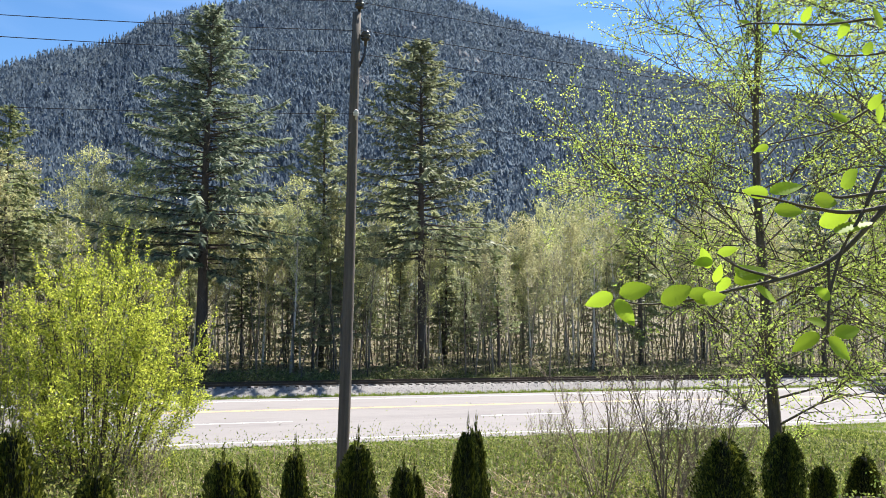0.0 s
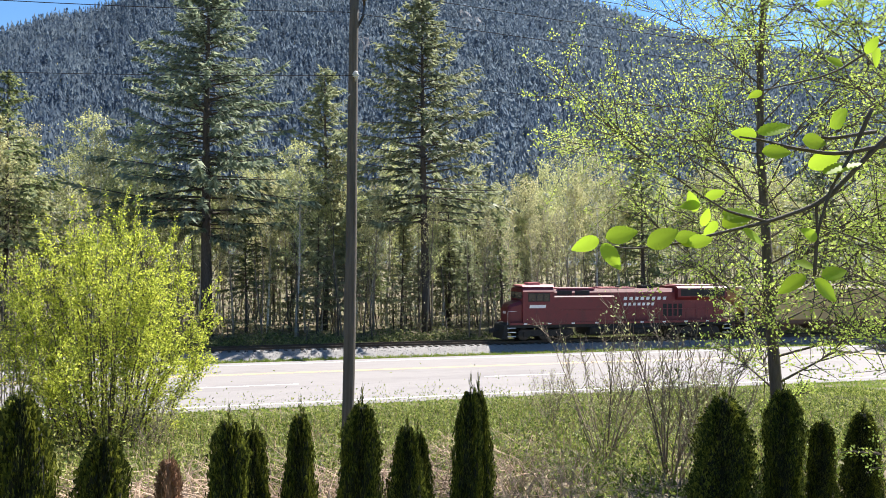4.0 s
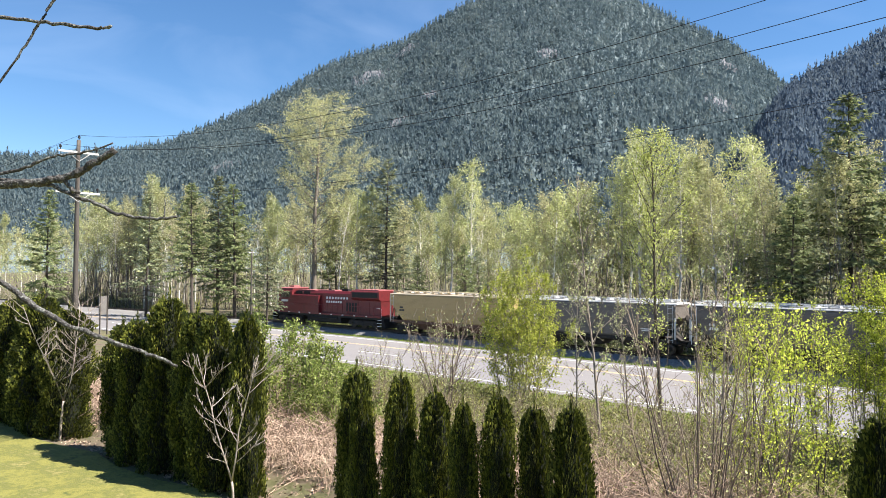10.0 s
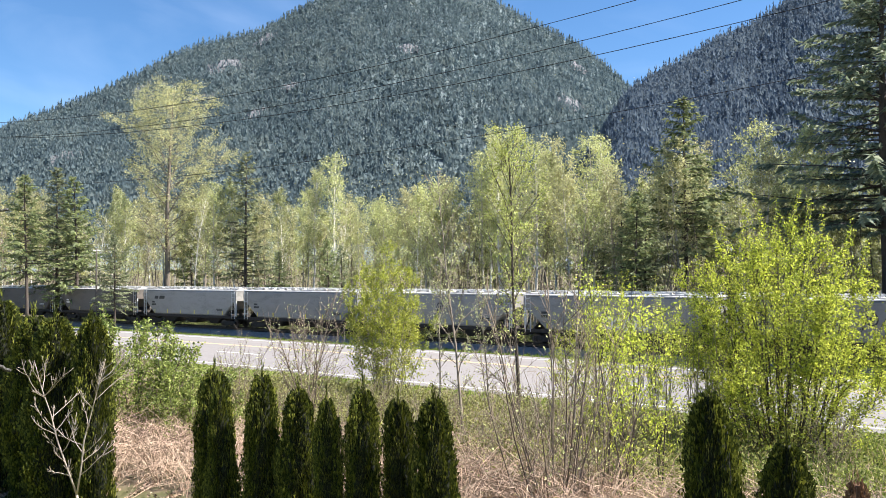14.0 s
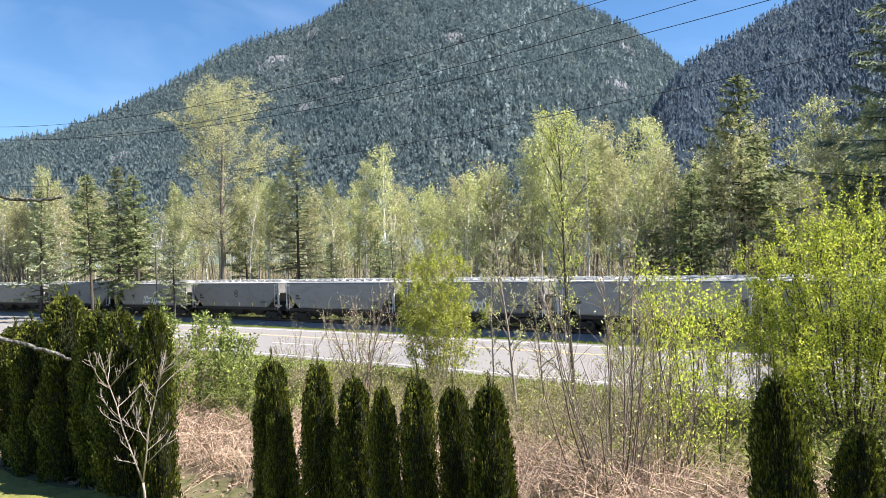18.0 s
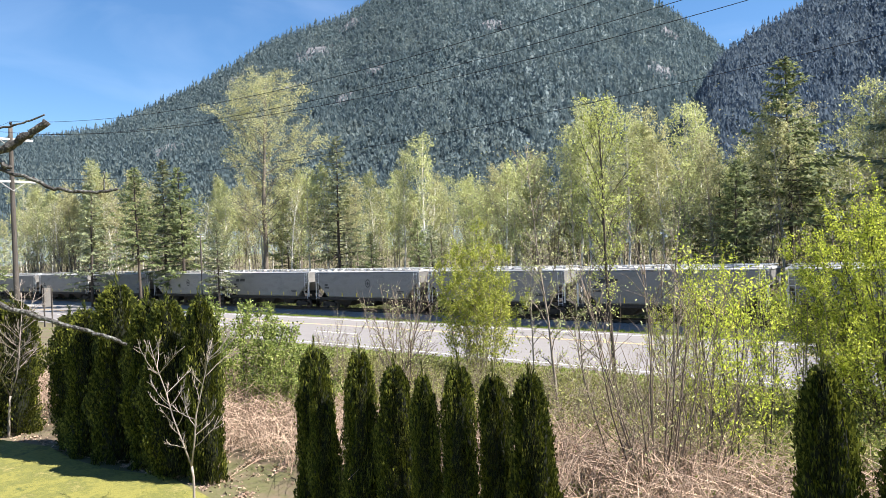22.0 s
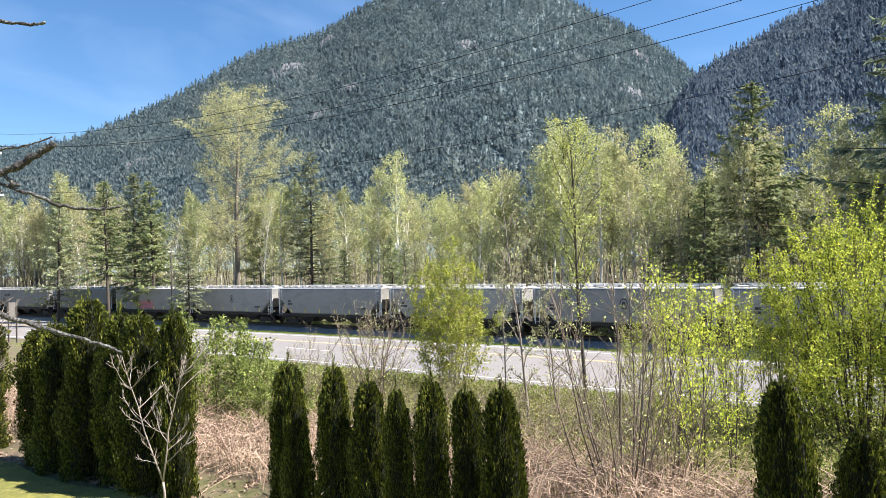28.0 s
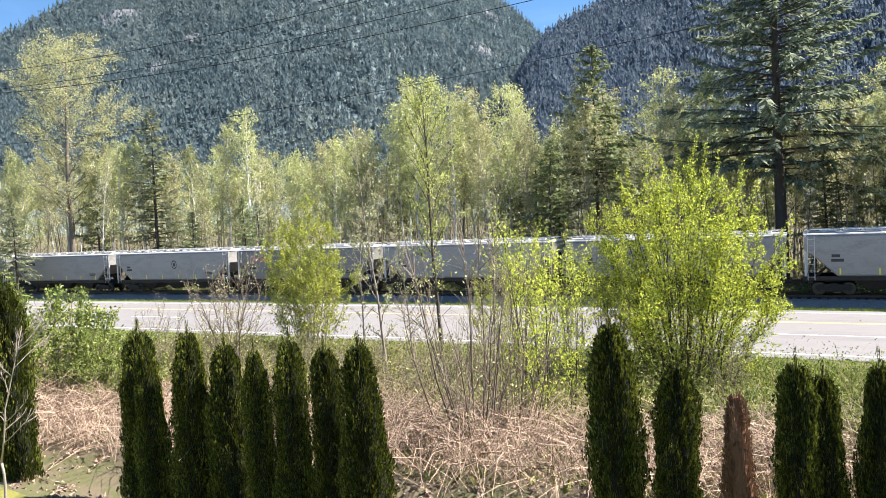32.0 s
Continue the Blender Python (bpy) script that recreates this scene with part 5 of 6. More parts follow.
leaf_branch("leafy_branch", "alder twig with bright translucent toothed leaves close by", [
    ([(1700, 250), (1568, 365), (1500, 440), (1460, 468), (1380, 495), (1300, 512), (1230, 530), (1140, 541), (1085, 528)], 0.0075, 0.0015),
    ([(1568, 338), (1490, 350), (1455, 345)], 0.005, 0.003),
    ([(1600, 360), (1500, 378), (1420, 365), (1365, 350), (1330, 345)], 0.006, 0.002),
    ([(1466, 466), (1469, 520), (1466, 590)], 0.004, 0.0025),
    ([(1380, 494), (1310, 475), (1270, 450)], 0.004, 0.002)],
    [(1085, 522, 200, 58), (1090, 530, -55, 62), (1096, 520, 12, 70), (1170, 535, 25, 74), (1225, 525, -10, 46), (1255, 475, 110, 44), (1270, 450, 20, 40), (1262, 462, 185, 42), (1300, 500, 25, 72), (1265, 500, 75, 40), (1305, 488, 10, 72), (1338, 508, -30, 58), (1218, 522, 8, 50), (1240, 531, 10, 52), (1300, 478, -6, 52), (1292, 492, 228, 40)], P0, 1.05 / 1267.8, 7)
leaf_branch("leafy_branch", "drooping alder twig with bright pleated leaves close by", [([(1560, 300), (1530, 372), (1490, 440), (1468, 520), (1464, 592)], 0.005, 0.0025)],
    [(1470, 528, 150, 44), (1462, 575, 160, 42), (1450, 590, 215, 62), (1478, 592, 12, 58), (1466, 598, -40, 68), (1360, 343, 172, 52), (1362, 340, 15, 64), (1488, 330, 35, 66), (1440, 352, -5, 62), (1370, 372, 0, 60), (1450, 398, 25, 70), (1478, 412, 20, 80)], plane_at(eye0, right0, up0, ahead0, 1.03), 1.03 / 1267.8, 8)
leaf_branch("leafy_branch", "higher alder twig with small new leaves against the sky", [
    ([(1720, 60), (1560, 30), (1460, 45), (1330, 40), (1300, 50)], 0.006, 0.002),
    ([(1720, 110), (1568, 175), (1480, 230), (1330, 262)], 0.006, 0.002),
    ([(1700, 20), (1568, 95), (1480, 100), (1420, 70)], 0.005, 0.002)],
    [(1330, 45, 160, 30), (1375, 42, 250, 26), (1420, 40, 70, 34), (1465, 45, 20, 40), (1500, 40, 240, 38), (1560, 50, 110, 46), (1480, 100, 200, 34), (1530, 98, 60, 36), (1500, 215, 150, 36), (1540, 195, 60, 40), (1360, 258, 200, 30), (1420, 70, 140, 30), (1555, 180, 280, 44)], plane_at(eye0, right0, up0, ahead0, 1.5), 1.5 / 1267.8, 9)


def bare_branch(label, twigs, dist):
    P = plane_at(eye9, right9, up9, ahead9, dist)
    ob = thing("bare_branch", label, "branch")
    rng = np.random.default_rng(int(dist * 100))
    for pts, r0, r1 in twigs:
        p = np.array([P(*q) for q in pts])
        q, _ = along(p, np.linspace(0, 1, 6 * len(p)))
        q[1:-1] = (q[:-2] + q[1:-1] + q[2:]) / 3
        q += rng.normal(0, 0.0018, q.shape)
        part("twig", Geo().tube(q, np.linspace(r0, r1, len(q)) * rng.uniform(0.85, 1.2, len(q)), 7), M_LICHEN, ob, smooth=True)
    return ob


bare_branch("dark sawn-off branch with a mossy side twig close by", [([(-500, 330), (-160, 325), (0, 318), (60, 312), (98, 305), (140, 285), (184, 257)], 0.017, 0.013), ([(90, 305), (110, 330), (120, 332)], 0.008, 0.006), ([(-300, 270), (0, 312), (60, 318), (120, 340), (185, 368), (225, 378), (265, 379), (295, 375)], 0.008, 0.0045), ([(-120, 320), (20, 290), (70, 268), (125, 262), (180, 245)], 0.006, 0.003), ([(272, 378), (274, 345)], 0.003, 0.002)], 2.5)
bare_branch("long lichen-covered bare branch hanging before the hedge", [([(-500, 250), (-200, 400), (0, 502), (40, 535), (95, 566), (165, 592), (230, 615), (270, 628), (296, 640)], 0.014, 0.006)], 2.8)
bare_branch("thin dark bare twigs against the sky", [([(-300, 0), (0, 22), (90, 32), (150, 40), (178, 36)], 0.008, 0.005), ([(90, -40), (60, 10), (35, 50), (0, 105), (-60, 190)], 0.005, 0.004)], 2.6)


# ---- poles and wires ----
def pole(label, x, y, top, r0, r1, lean=(0, 0)):
    z = land1(x, y)
    h = top - z
    ob = thing("utility_pole", label, "utility pole", pose(x, y, z, lean[0], lean[1]))
    t = np.linspace(0, 1, 12)
    rng = np.random.default_rng(int(abs(x) * 10))
    pts = np.stack([0.02 * np.sin(t * 5), 0.02 * np.cos(t * 4), -0.5 + (h + 0.5) * t], -1)
    part("shaft", Geo().tube(pts, (r0 + (r1 - r0) * t) * rng.uniform(0.98, 1.03, 12), 14), M_POLE, ob, smooth=True)
    return ob, h


def insulator(ob, x, y, z, mat=M_INSUL, s=1.0, name="insulator"):
    g = Geo()
    prof = [(0.025, -0.12), (0.03, 0), (0.09, 0.02), (0.09, 0.045), (0.05, 0.06), (0.10, 0.08), (0.10, 0.105), (0.055, 0.12), (0.08, 0.14), (0.07, 0.17), (0.03, 0.2)]
    g.tube([(x, y, z + s * b) for a, b in prof], [s * a for a, b in prof], 12)
    return part(name, g, mat, ob, smooth=True)


p1, h1 = pole("tall weathered wooden utility pole with dark insulators near its top", 2.64, 17.8, 7.2, 0.158, 0.108, (0, 0.6))
insulator(p1, 0.04, -0.02, h1 + 0.12, s=1.25)
insulator(p1, 0.22, -0.05, h1 - 0.70, s=1.3)
insulator(p1, 0.02, -0.2, h1 - 2.7, M_CROSSARM, 0.8)
part("bracket", Geo().tube([(0.22, -0.05, h1 - 0.85), (0.2, -0.05, h1 - 1.1), (0.05, 0, h1 - 1.45)], 0.035, 6), M_INSUL, p1)
part("bracket", Geo().tube([(-0.1, -0.1, h1 - 3.1), (-0.28, -0.15, h1 - 3.3), (-0.22, -0.15, h1 - 3.55)], 0.02, 6), M_CROSSARM, p1)
p2, h2 = pole("dark wooden utility pole with two pale crossarms", -46.3, 14.9, 7.9, 0.17, 0.11)
for z, w in ((h2 - 0.75, 1.15), (h2 - 3.2, 1.25)):
    part("crossarm", Geo().box(-0.06, 0.06, -w, w, z - 0.06, z + 0.06), M_CROSSARM, p2, "pale grey crossarm")
    for s in (-1, 1):
        part("brace", Geo().tube([(0.07, s * w * 0.55, z - 0.05), (0.1, 0, z - 0.55)], 0.02, 5), M_CROSSARM, p2)
        insulator(p2, 0, s * (w - 0.12), z + 0.18, s=0.9)
insulator(p2, 0, 0, h2 + 0.1, s=0.9)
p3, h3 = pole("slim distant utility pole with a short arm", *polar(-60.0, 102), 2.8, 0.13, 0.1)
part("crossarm", Geo().box(-0.05, 0.05, -0.5, 0.5, h3 - 0.25, h3 - 0.15), M_CROSSARM, p3)


def wire(a, b, sag, r=0.009):
    t = np.linspace(0, 1, 40)[:, None]
    p = np.array(a) * (1 - t) + np.array(b) * t
    p[:, 2] -= sag * 4 * t[:, 0] * (1 - t[:, 0])
    g = Geo().tube(p, r, 4)
    tagged(part("overhead_wire", g, M_WIRE), "dark overhead wire strung between utility poles", "wire", "overhead wires")


P1 = [(2.76, 17.8, 7.5), (2.95, 17.75, 6.75), (2.55, 17.75, 6.15)]
P2 = [(-46.3, 14.9, 8.2), (-46.3, 15.95, 7.55), (-46.3, 13.9, 7.55)]
for a, b, s in zip(P2, P1, (1.75, 1.55, 1.75)):
    wire(a, b, s)
for a, dz in zip(P1, (0, 0, 0)):
    wire(a, (60, 21.5, a[2] - 0.2), 0.25)
wire((-46.3, 15.9, 4.9), (2.75, 17.6, 4.55), 1.2, 0.007)
wire((2.75, 17.6, 4.55), (60, 21.5, 4.5), 0.3, 0.007)
for a in P2:
    wire(a, (-100, 8 + (a[1] - 14.9), a[2] - 0.2), 1.2)
wire((-46.3, 15.9, 4.9), (-100, 9, 4.6), 1.0)

M_SIGNBACK = solid("dull_sign_back", [(0.13, 0.12, 0.11), (0.18, 0.17, 0.155)], 2, 0.7, bump=0.05)
# back of a road sign beside the highway
sx, sy = -77, 27.5
sz = land1(sx, sy)
sign = thing("road_sign", "pale unpainted back of a road sign on two posts", "road sign", pose(sx, sy, sz, rz=-62))
part("panel", Geo().prism([(-0.6, 2.0), (0.6, 2.0), (0.6, 3.9), (-0.6, 3.9)], -0.02, 0.02), M_SIGNBACK, sign)
for s in (-0.5, 0.5):
    part("post", Geo().box(s - 0.05, s + 0.05, 0.03, 0.13, -0.3, 4.0), M_POLE, sign)

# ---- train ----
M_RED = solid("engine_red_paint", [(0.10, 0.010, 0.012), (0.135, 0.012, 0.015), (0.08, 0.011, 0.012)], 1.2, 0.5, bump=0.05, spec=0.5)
# Roof parts take a paler red: sun from above is put into the colour.
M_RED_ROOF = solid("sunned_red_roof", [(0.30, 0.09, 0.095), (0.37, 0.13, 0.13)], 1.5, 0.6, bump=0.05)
M_BLACK = solid("grimy_black", [(0.008, 0.008, 0.008), (0.022, 0.02, 0.019)], 3, 0.75, bump=0.2)
M_TRUCK = solid("dusty_cast_steel", [(0.016, 0.014, 0.013), (0.045, 0.037, 0.032)], 4, 0.8, bump=0.3)
M_WHEEL = solid("wheel_steel", [(0.05, 0.04, 0.035), (0.10, 0.085, 0.075)], 6, 0.5, 0.6, bump=0.1)
M_TREAD = solid("polished_tread", [(0.35, 0.34, 0.33), (0.5, 0.49, 0.48)], 6, 0.3, 0.9, bump=0)
M_TAN = solid("tan_hopper_paint", [(0.35, 0.245, 0.108), (0.45, 0.32, 0.145), (0.39, 0.275, 0.12)], 0.5, 0.65, bump=0.05, stretch=(1, 1, 2.5))
M_GREY = solid("grey_hopper_paint", [(0.165, 0.16, 0.15), (0.26, 0.252, 0.238), (0.21, 0.198, 0.185)], 0.5, 0.65, bump=0.05, stretch=(1, 1, 2.5), per_object=0.25)
M_DUSK = solid("dark_grey_hopper_paint", [(0.088, 0.076, 0.066), (0.15, 0.132, 0.115), (0.118, 0.102, 0.088)], 0.5, 0.7, bump=0.05, stretch=(1, 1, 2.5), per_object=0.1)
# Hopper roofs, hatches and end posts are paler than the sides.
M_ROOF = solid("pale_dusty_roof", [(0.45, 0.44, 0.42), (0.60, 0.59, 0.57)], 1.0, 0.7, bump=0.05)
M_TANROOF = solid("tan_dusty_roof", [(0.52, 0.43, 0.30), (0.62, 0.53, 0.38)], 1.0, 0.7, bump=0.05)
M_RUST = solid("rusty_chute", [(0.09, 0.05, 0.035), (0.16, 0.09, 0.06)], 2.0, 0.85, bump=0.2)
M_GALV = solid("galvanised_steel", [(0.50, 0.50, 0.50), (0.66, 0.66, 0.65)], 3, 0.5, 0.3, bump=0.05)
M_LETTER = solid("white_lettering", [(0.62, 0.61, 0.60), (0.76, 0.75, 0.74)], 4, 0.6, bump=0)
M_MARK = solid("black_lettering", [(0.03, 0.03, 0.03), (0.05, 0.05, 0.05)], 4, 0.6, bump=0)
M_REFLECT = solid("yellow_reflector", [(0.75, 0.60, 0.05), (0.82, 0.66, 0.08)], 5, 0.4, bump=0)
M_GLASS = solid("dark_cab_glass", [(0.015, 0.018, 0.02), (0.03, 0.034, 0.04)], 4, 0.08, bump=0, spec=0.8)
M_PINK = solid("pink_spray_paint", [(0.50, 0.10, 0.14), (0.62, 0.20, 0.24)], 2, 0.6, bump=0)
M_CREAM = solid("pale_spray_paint", [(0.55, 0.54, 0.52), (0.70, 0.69, 0.66)], 2, 0.6, bump=0)


def ring_disc(g, x, y, z, r, w, sides=20):
    """A disc with its axle across the track."""
    return g.tube([(x, y - w / 2, z), (x, y + w / 2, z)], r, sides)


MESH = {}


def shared(key, make, mat, smooth=False):
    if key not in MESH:
        MESH[key] = make().mesh(key, mat, smooth)
    return MESH[key]


def wheel_mesh():
    g = Geo()
    prof = [(0.44, -0.07), (0.45, -0.04), (0.48, -0.035), (0.49, -0.01), (0.46, 0.0)]
    g.tube([(0, 0.06, 0), (0, 0.05, 0), (0, -0.06, 0), (0, -0.07, 0)], [0.40, 0.455, 0.455, 0.40], 20)
    g.tube([(0, 0.06, 0), (0, 0.085, 0)], 0.49, 20)
    ring_disc(g, 0, -0.06, 0, 0.14, 0.1, 12)
    return g


def side_frame(axles):
    """Cast side frame of a truck: a bar that dips between the axle boxes."""
    g = Geo()
    a = axles / 2
    g.prism([(-a - 0.25, 0.55), (-a - 0.2, 0.42), (-a + 0.28, 0.40), (-0.45, 0.28), (0.45, 0.28), (a - 0.28, 0.40), (a + 0.2, 0.42), (a + 0.25, 0.55), (a + 0.1, 0.68), (0.4, 0.78), (-0.4, 0.78), (-a - 0.1, 0.68)], -0.08, 0.08)
    for s in (-1, 1):
        ring_disc(g, s * a, 0, 0.46, 0.14, 0.3, 10)
    for k in (-0.15, 0.0, 0.15):
        g.tube([(k, 0.0, 0.30), (k, 0.0, 0.62)], 0.06, 8)
    return g


def truck(parent, x, axles=(-0.89, 0.89), name="truck"):
    t = part(name, shared("bolster", lambda: Geo().box(-0.2, 0.2, -1.0, 1.0, 0.45, 0.85), M_TRUCK), None, parent, at=pose(x, 0, 0))
    span = axles[-1] - axles[0]
    for s in (-1, 1):
        part("side_frame", shared("side_frame%.1f" % span, lambda: side_frame(span), M_TRUCK), None, t, at=pose(0, s * 1.0, 0))
    for a in axles:
        for s in (-1, 1):
            part("wheel", shared("wheel", wheel_mesh, M_WHEEL, True), None, t, at=pose(a, s * 0.76, 0.46, rz=0 if s < 0 else 180))
    return t


def coupler(parent, x, s):
    g = lambda: Geo().box(-0.1, 0.55, -0.11, 0.11, 0.74, 0.94).prism([(0.5, 0.66), (0.85, 0.66), (0.9, 0.84), (0.85, 1.02), (0.5, 1.02)], -0.16, 0.16)
    return part("coupler", shared("coupler", g, M_TRUCK), None, parent, at=pose(x, 0, 0, rz=0 if s > 0 else 180))


def ladder(h, w=0.42, rungs=7):
    g = Geo()
    for s in (-1, 1):
        g.tube([(s * w / 2, 0, 0), (s * w / 2, 0, h)], 0.022, 5)
    for k in range(rungs):
        z = h * (k + 0.5) / rungs
        g.tube([(-w / 2, 0, z), (w / 2, 0, z)], 0.014, 5)
    return g


def body_shell(L, top, cut):
    """The hopper's box: sloped ends below, sides that bow a little outwards, and a thin rolled top edge."""
    h = L / 2
    outline = [(-h, top), (-h, 3.05), (-h + cut * 0.3, 2.7), (-h + cut, 1.35), (h - cut, 1.35), (h - cut * 0.3, 2.7), (h, 3.05), (h, top)]
    rings = []
    for y, k in ((-1.50, 0.97), (-1.56, 0.6), (-1.58, 0.0), (1.58, 0.0), (1.56, 0.6), (1.50, 0.97)):
        pass
    g = Geo()
    # cross sections from one end to the other, each an outline in y and z
    xs = [-h, -h + 0.02, -h + cut * 0.3, -h + cut, 0, h - cut, h - cut * 0.3, h - 0.02, h]
    for x in xs:
        a = abs(x)
        low = 1.35 if a <= h - cut else 1.35 + (2.7 - 1.35) * (a - (h - cut)) / (cut * 0.7) if a <= h - cut * 0.3 else 2.7 + 0.35 * (a - (h - cut * 0.3)) / (cut * 0.3)
        rings.append([(x, -1.40, low), (x, -1.53, low + 0.12), (x, -1.58, (low + top) / 2), (x, -1.54, top - 0.16), (x, -1.38, top), (x, 1.38, top), (x, 1.54, top - 0.16), (x, 1.58, (low + top) / 2), (x, 1.53, low + 0.12), (x, 1.40, low)])
    return g.loft(rings)


def roof_shell(L, top):
    h = L / 2
    return Geo().loft([[(x, -1.5, top - 0.02), (x, -1.46, top + 0.05), (x, -0.7, top + 0.16), (x, 0.7, top + 0.16), (x, 1.46, top + 0.05), (x, 1.5, top - 0.02)] for x in (-h - 0.05, h + 0.05)])


def running_board(L):
    g = Geo()
    for y in (-0.95, 0.95):
        g.box(-L / 2, L / 2, y - 0.22, y + 0.22, 4.50, 4.53)
        for k in range(15):
            x = -L / 2 + 0.3 + (L - 0.6) * k / 14
            g.box(x - 0.02, x + 0.02, y - 0.22, y + 0.22, 4.36, 4.50)
            g.box(x - 0.05, x - 0.02, y - 0.28, y - 0.24, 4.30, 4.48)
    return g


def bay_chute(wide):
    return Geo().loft([[(-wide, -1.3, 1.36), (wide, -1.3, 1.36), (wide, 1.3, 1.36), (-wide, 1.3, 1.36)], [(-0.42, -0.8, 0.42), (0.42, -0.8, 0.42), (0.42, 0.8, 0.42), (-0.42, 0.8, 0.42)]])


def logo(r=0.36):
    """An oval emblem drawn as a plain ring with a spot."""
    g = Geo()
    a = np.linspace(0, 2 * np.pi, 20, endpoint=False)
    o = np.stack([r * np.cos(a), np.zeros(20), r * 1.25 * np.sin(a)], -1)
    i = o * 0.78
    g.add(np.concatenate([o, i]), [(k, (k + 1) % 20, 20 + (k + 1) % 20, 20 + k) for k in range(20)])
    g.add(np.stack([r * 0.42 * np.cos(a), np.zeros(20), r * 0.55 * np.sin(a)], -1), [list(range(20))])
    return g


def scrawl(seed, n=7, h=1.0):
    """Sprayed shapes without letters: overlapping rounded strokes."""
    rng = np.random.default_rng(seed)
    g = Geo()
    x = 0
    for k in range(n):
        w = rng.uniform(0.35, 0.6)
        a = np.linspace(0, 2 * np.pi, 12, endpoint=False)
        hh = h * rng.uniform(0.35, 0.55)
        o = np.stack([x + w * 0.62 * np.cos(a) * rng.uniform(0.8, 1.1, 12), np.full(12, -0.001 * k), hh * np.sin(a) * rng.uniform(0.8, 1.15, 12)], -1)
        i = o.mean(0) + (o - o.mean(0)) * 0.55
        g.add(np.concatenate([o, i]), [(q, (q + 1) % 12, 12 + (q + 1) % 12, 12 + q) for q in range(12)])
        x += w
    return g


def hopper(i, paint, roof, L, label, style):
    ob = thing("hopper_car", label, "freight car", group="freight train")
    key = paint.name + "%.1f" % L
    part("body", shared("body" + key, lambda: body_shell(L, 4.2, 2.0), paint), None, ob)
    part("roof", shared("roof" + key, lambda: roof_shell(L, 4.2), roof), None, ob)
    part("running_board", shared("board%.1f" % L, lambda: running_board(L), M_GALV if roof is M_ROOF else M_TANROOF), None, ob)
    for k in range(10):
        part("hatch", shared("hatch", lambda: Geo().loft([[(-0.55, -0.32, 0), (0.55, -0.32, 0), (0.55, 0.32, 0), (-0.55, 0.32, 0)], [(-0.5, -0.28, 0.12), (0.5, -0.28, 0.12), (0.5, 0.28, 0.12), (-0.5, 0.28, 0.12)]]), M_ROOF), None, ob, at=pose((k - 4.5) * (L - 1.5) / 10, 0, 4.36))
    part("side_sill", shared("sill%.1f" % L, lambda: Geo().box(-L / 2, L / 2, -1.52, -1.36, 1.08, 1.36).box(-L / 2, L / 2, 1.36, 1.52, 1.08, 1.36).box(-L / 2 - 0.3, L / 2 + 0.3, -0.25, 0.25, 0.85, 1.1), M_TRUCK if paint is not M_TAN else M_RUST), None, ob)
    for k in (-1, 0, 1):
        part("chute", shared("chute" + ("tan" if paint is M_TAN else ""), lambda: bay_chute(1.9), M_RUST if paint is M_TAN else M_TRUCK), None, ob, at=pose(k * (L - 4.6) / 3.1, 0, 0))
    for s in (-1, 1):
        x = s * (L / 2 - 0.08)
        for y in (-1.46, 1.46):
            part("end_post", shared("post" + roof.name, lambda: Geo().box(-0.07, 0.07, -0.05, 0.05, 1.1, 4.2), roof), None, ob, at=pose(x, y, 0))
        part("end_post", shared("slant" + paint.name, lambda: Geo().tube([(0, 0, 1.15), (-0.6, 0, 2.9)], 0.06, 6), M_TRUCK), None, ob, at=pose(x, -1.4, 0, rz=0 if s > 0 else 180))
        part("ladder", shared("ladder", lambda: ladder(3.0), M_GALV), None, ob, at=pose(s * (L / 2 - 0.42), -1.6, 1.1))
        part("end_platform", shared("platform", lambda: Geo().box(-0.25, 0.25, -1.5, 1.5, 1.02, 1.1), M_TRUCK), None, ob, at=pose(s * (L / 2 - 0.1), 0, 0))
        part("slope_sheet", shared("slope" + paint.name, lambda: Geo().box(-0.02, 0.02, -1.36, 1.36, -1.25, 1.25), M_TRUCK), None, ob, at=pose(s * (L / 2 - 1.42), 0, 2.0, 0, -s * 44, 0))
        truck(ob, s * (L / 2 - 1.75))
        coupler(ob, s * (L / 2 - 0.05), s)
    part("brake_wheel", shared("brake_wheel", lambda: Geo().tube([(0, 0, 0), (0.05, 0, 0)], 0.28, 16), M_TRUCK), None, ob, at=pose(L / 2 + 0.02, 0.5, 3.0))
    side = -1.592
    for k in range(6):
        part("reflector", shared("reflector", lambda: Geo().box(-0.05, 0.05, -0.004, 0.004, -0.22, 0.22), M_REFLECT), None, ob, at=pose((k - 2.5) * (L - 4.3) / 5, -1.57, 1.68))
    mark = M_MARK if paint is not M_DUSK else M_LETTER
    for k, (x, z, w, h) in enumerate(((-L / 2 + 1.9, 2.75, 0.5, 0.2), (-L / 2 + 2.0, 2.45, 0.75, 0.2), (L / 2 - 2.6, 2.1, 1.0, 0.09), (L / 2 - 2.6, 1.95, 0.8, 0.07))):
        part("stencil", shared("stencil%d" % k + mark.name, lambda w=w, h=h: Geo().box(-w / 2, w / 2, -0.004, 0.004, -h / 2, h / 2), mark), None, ob, at=pose(x, side, z))
    if style == "oval":
        part("emblem", shared("logo", logo, M_MARK), None, ob, at=pose(0.6, -1.59, 2.95))
    if style in ("bars", "pinkbars"):
        m = M_MARK if style == "bars" else M_PINK
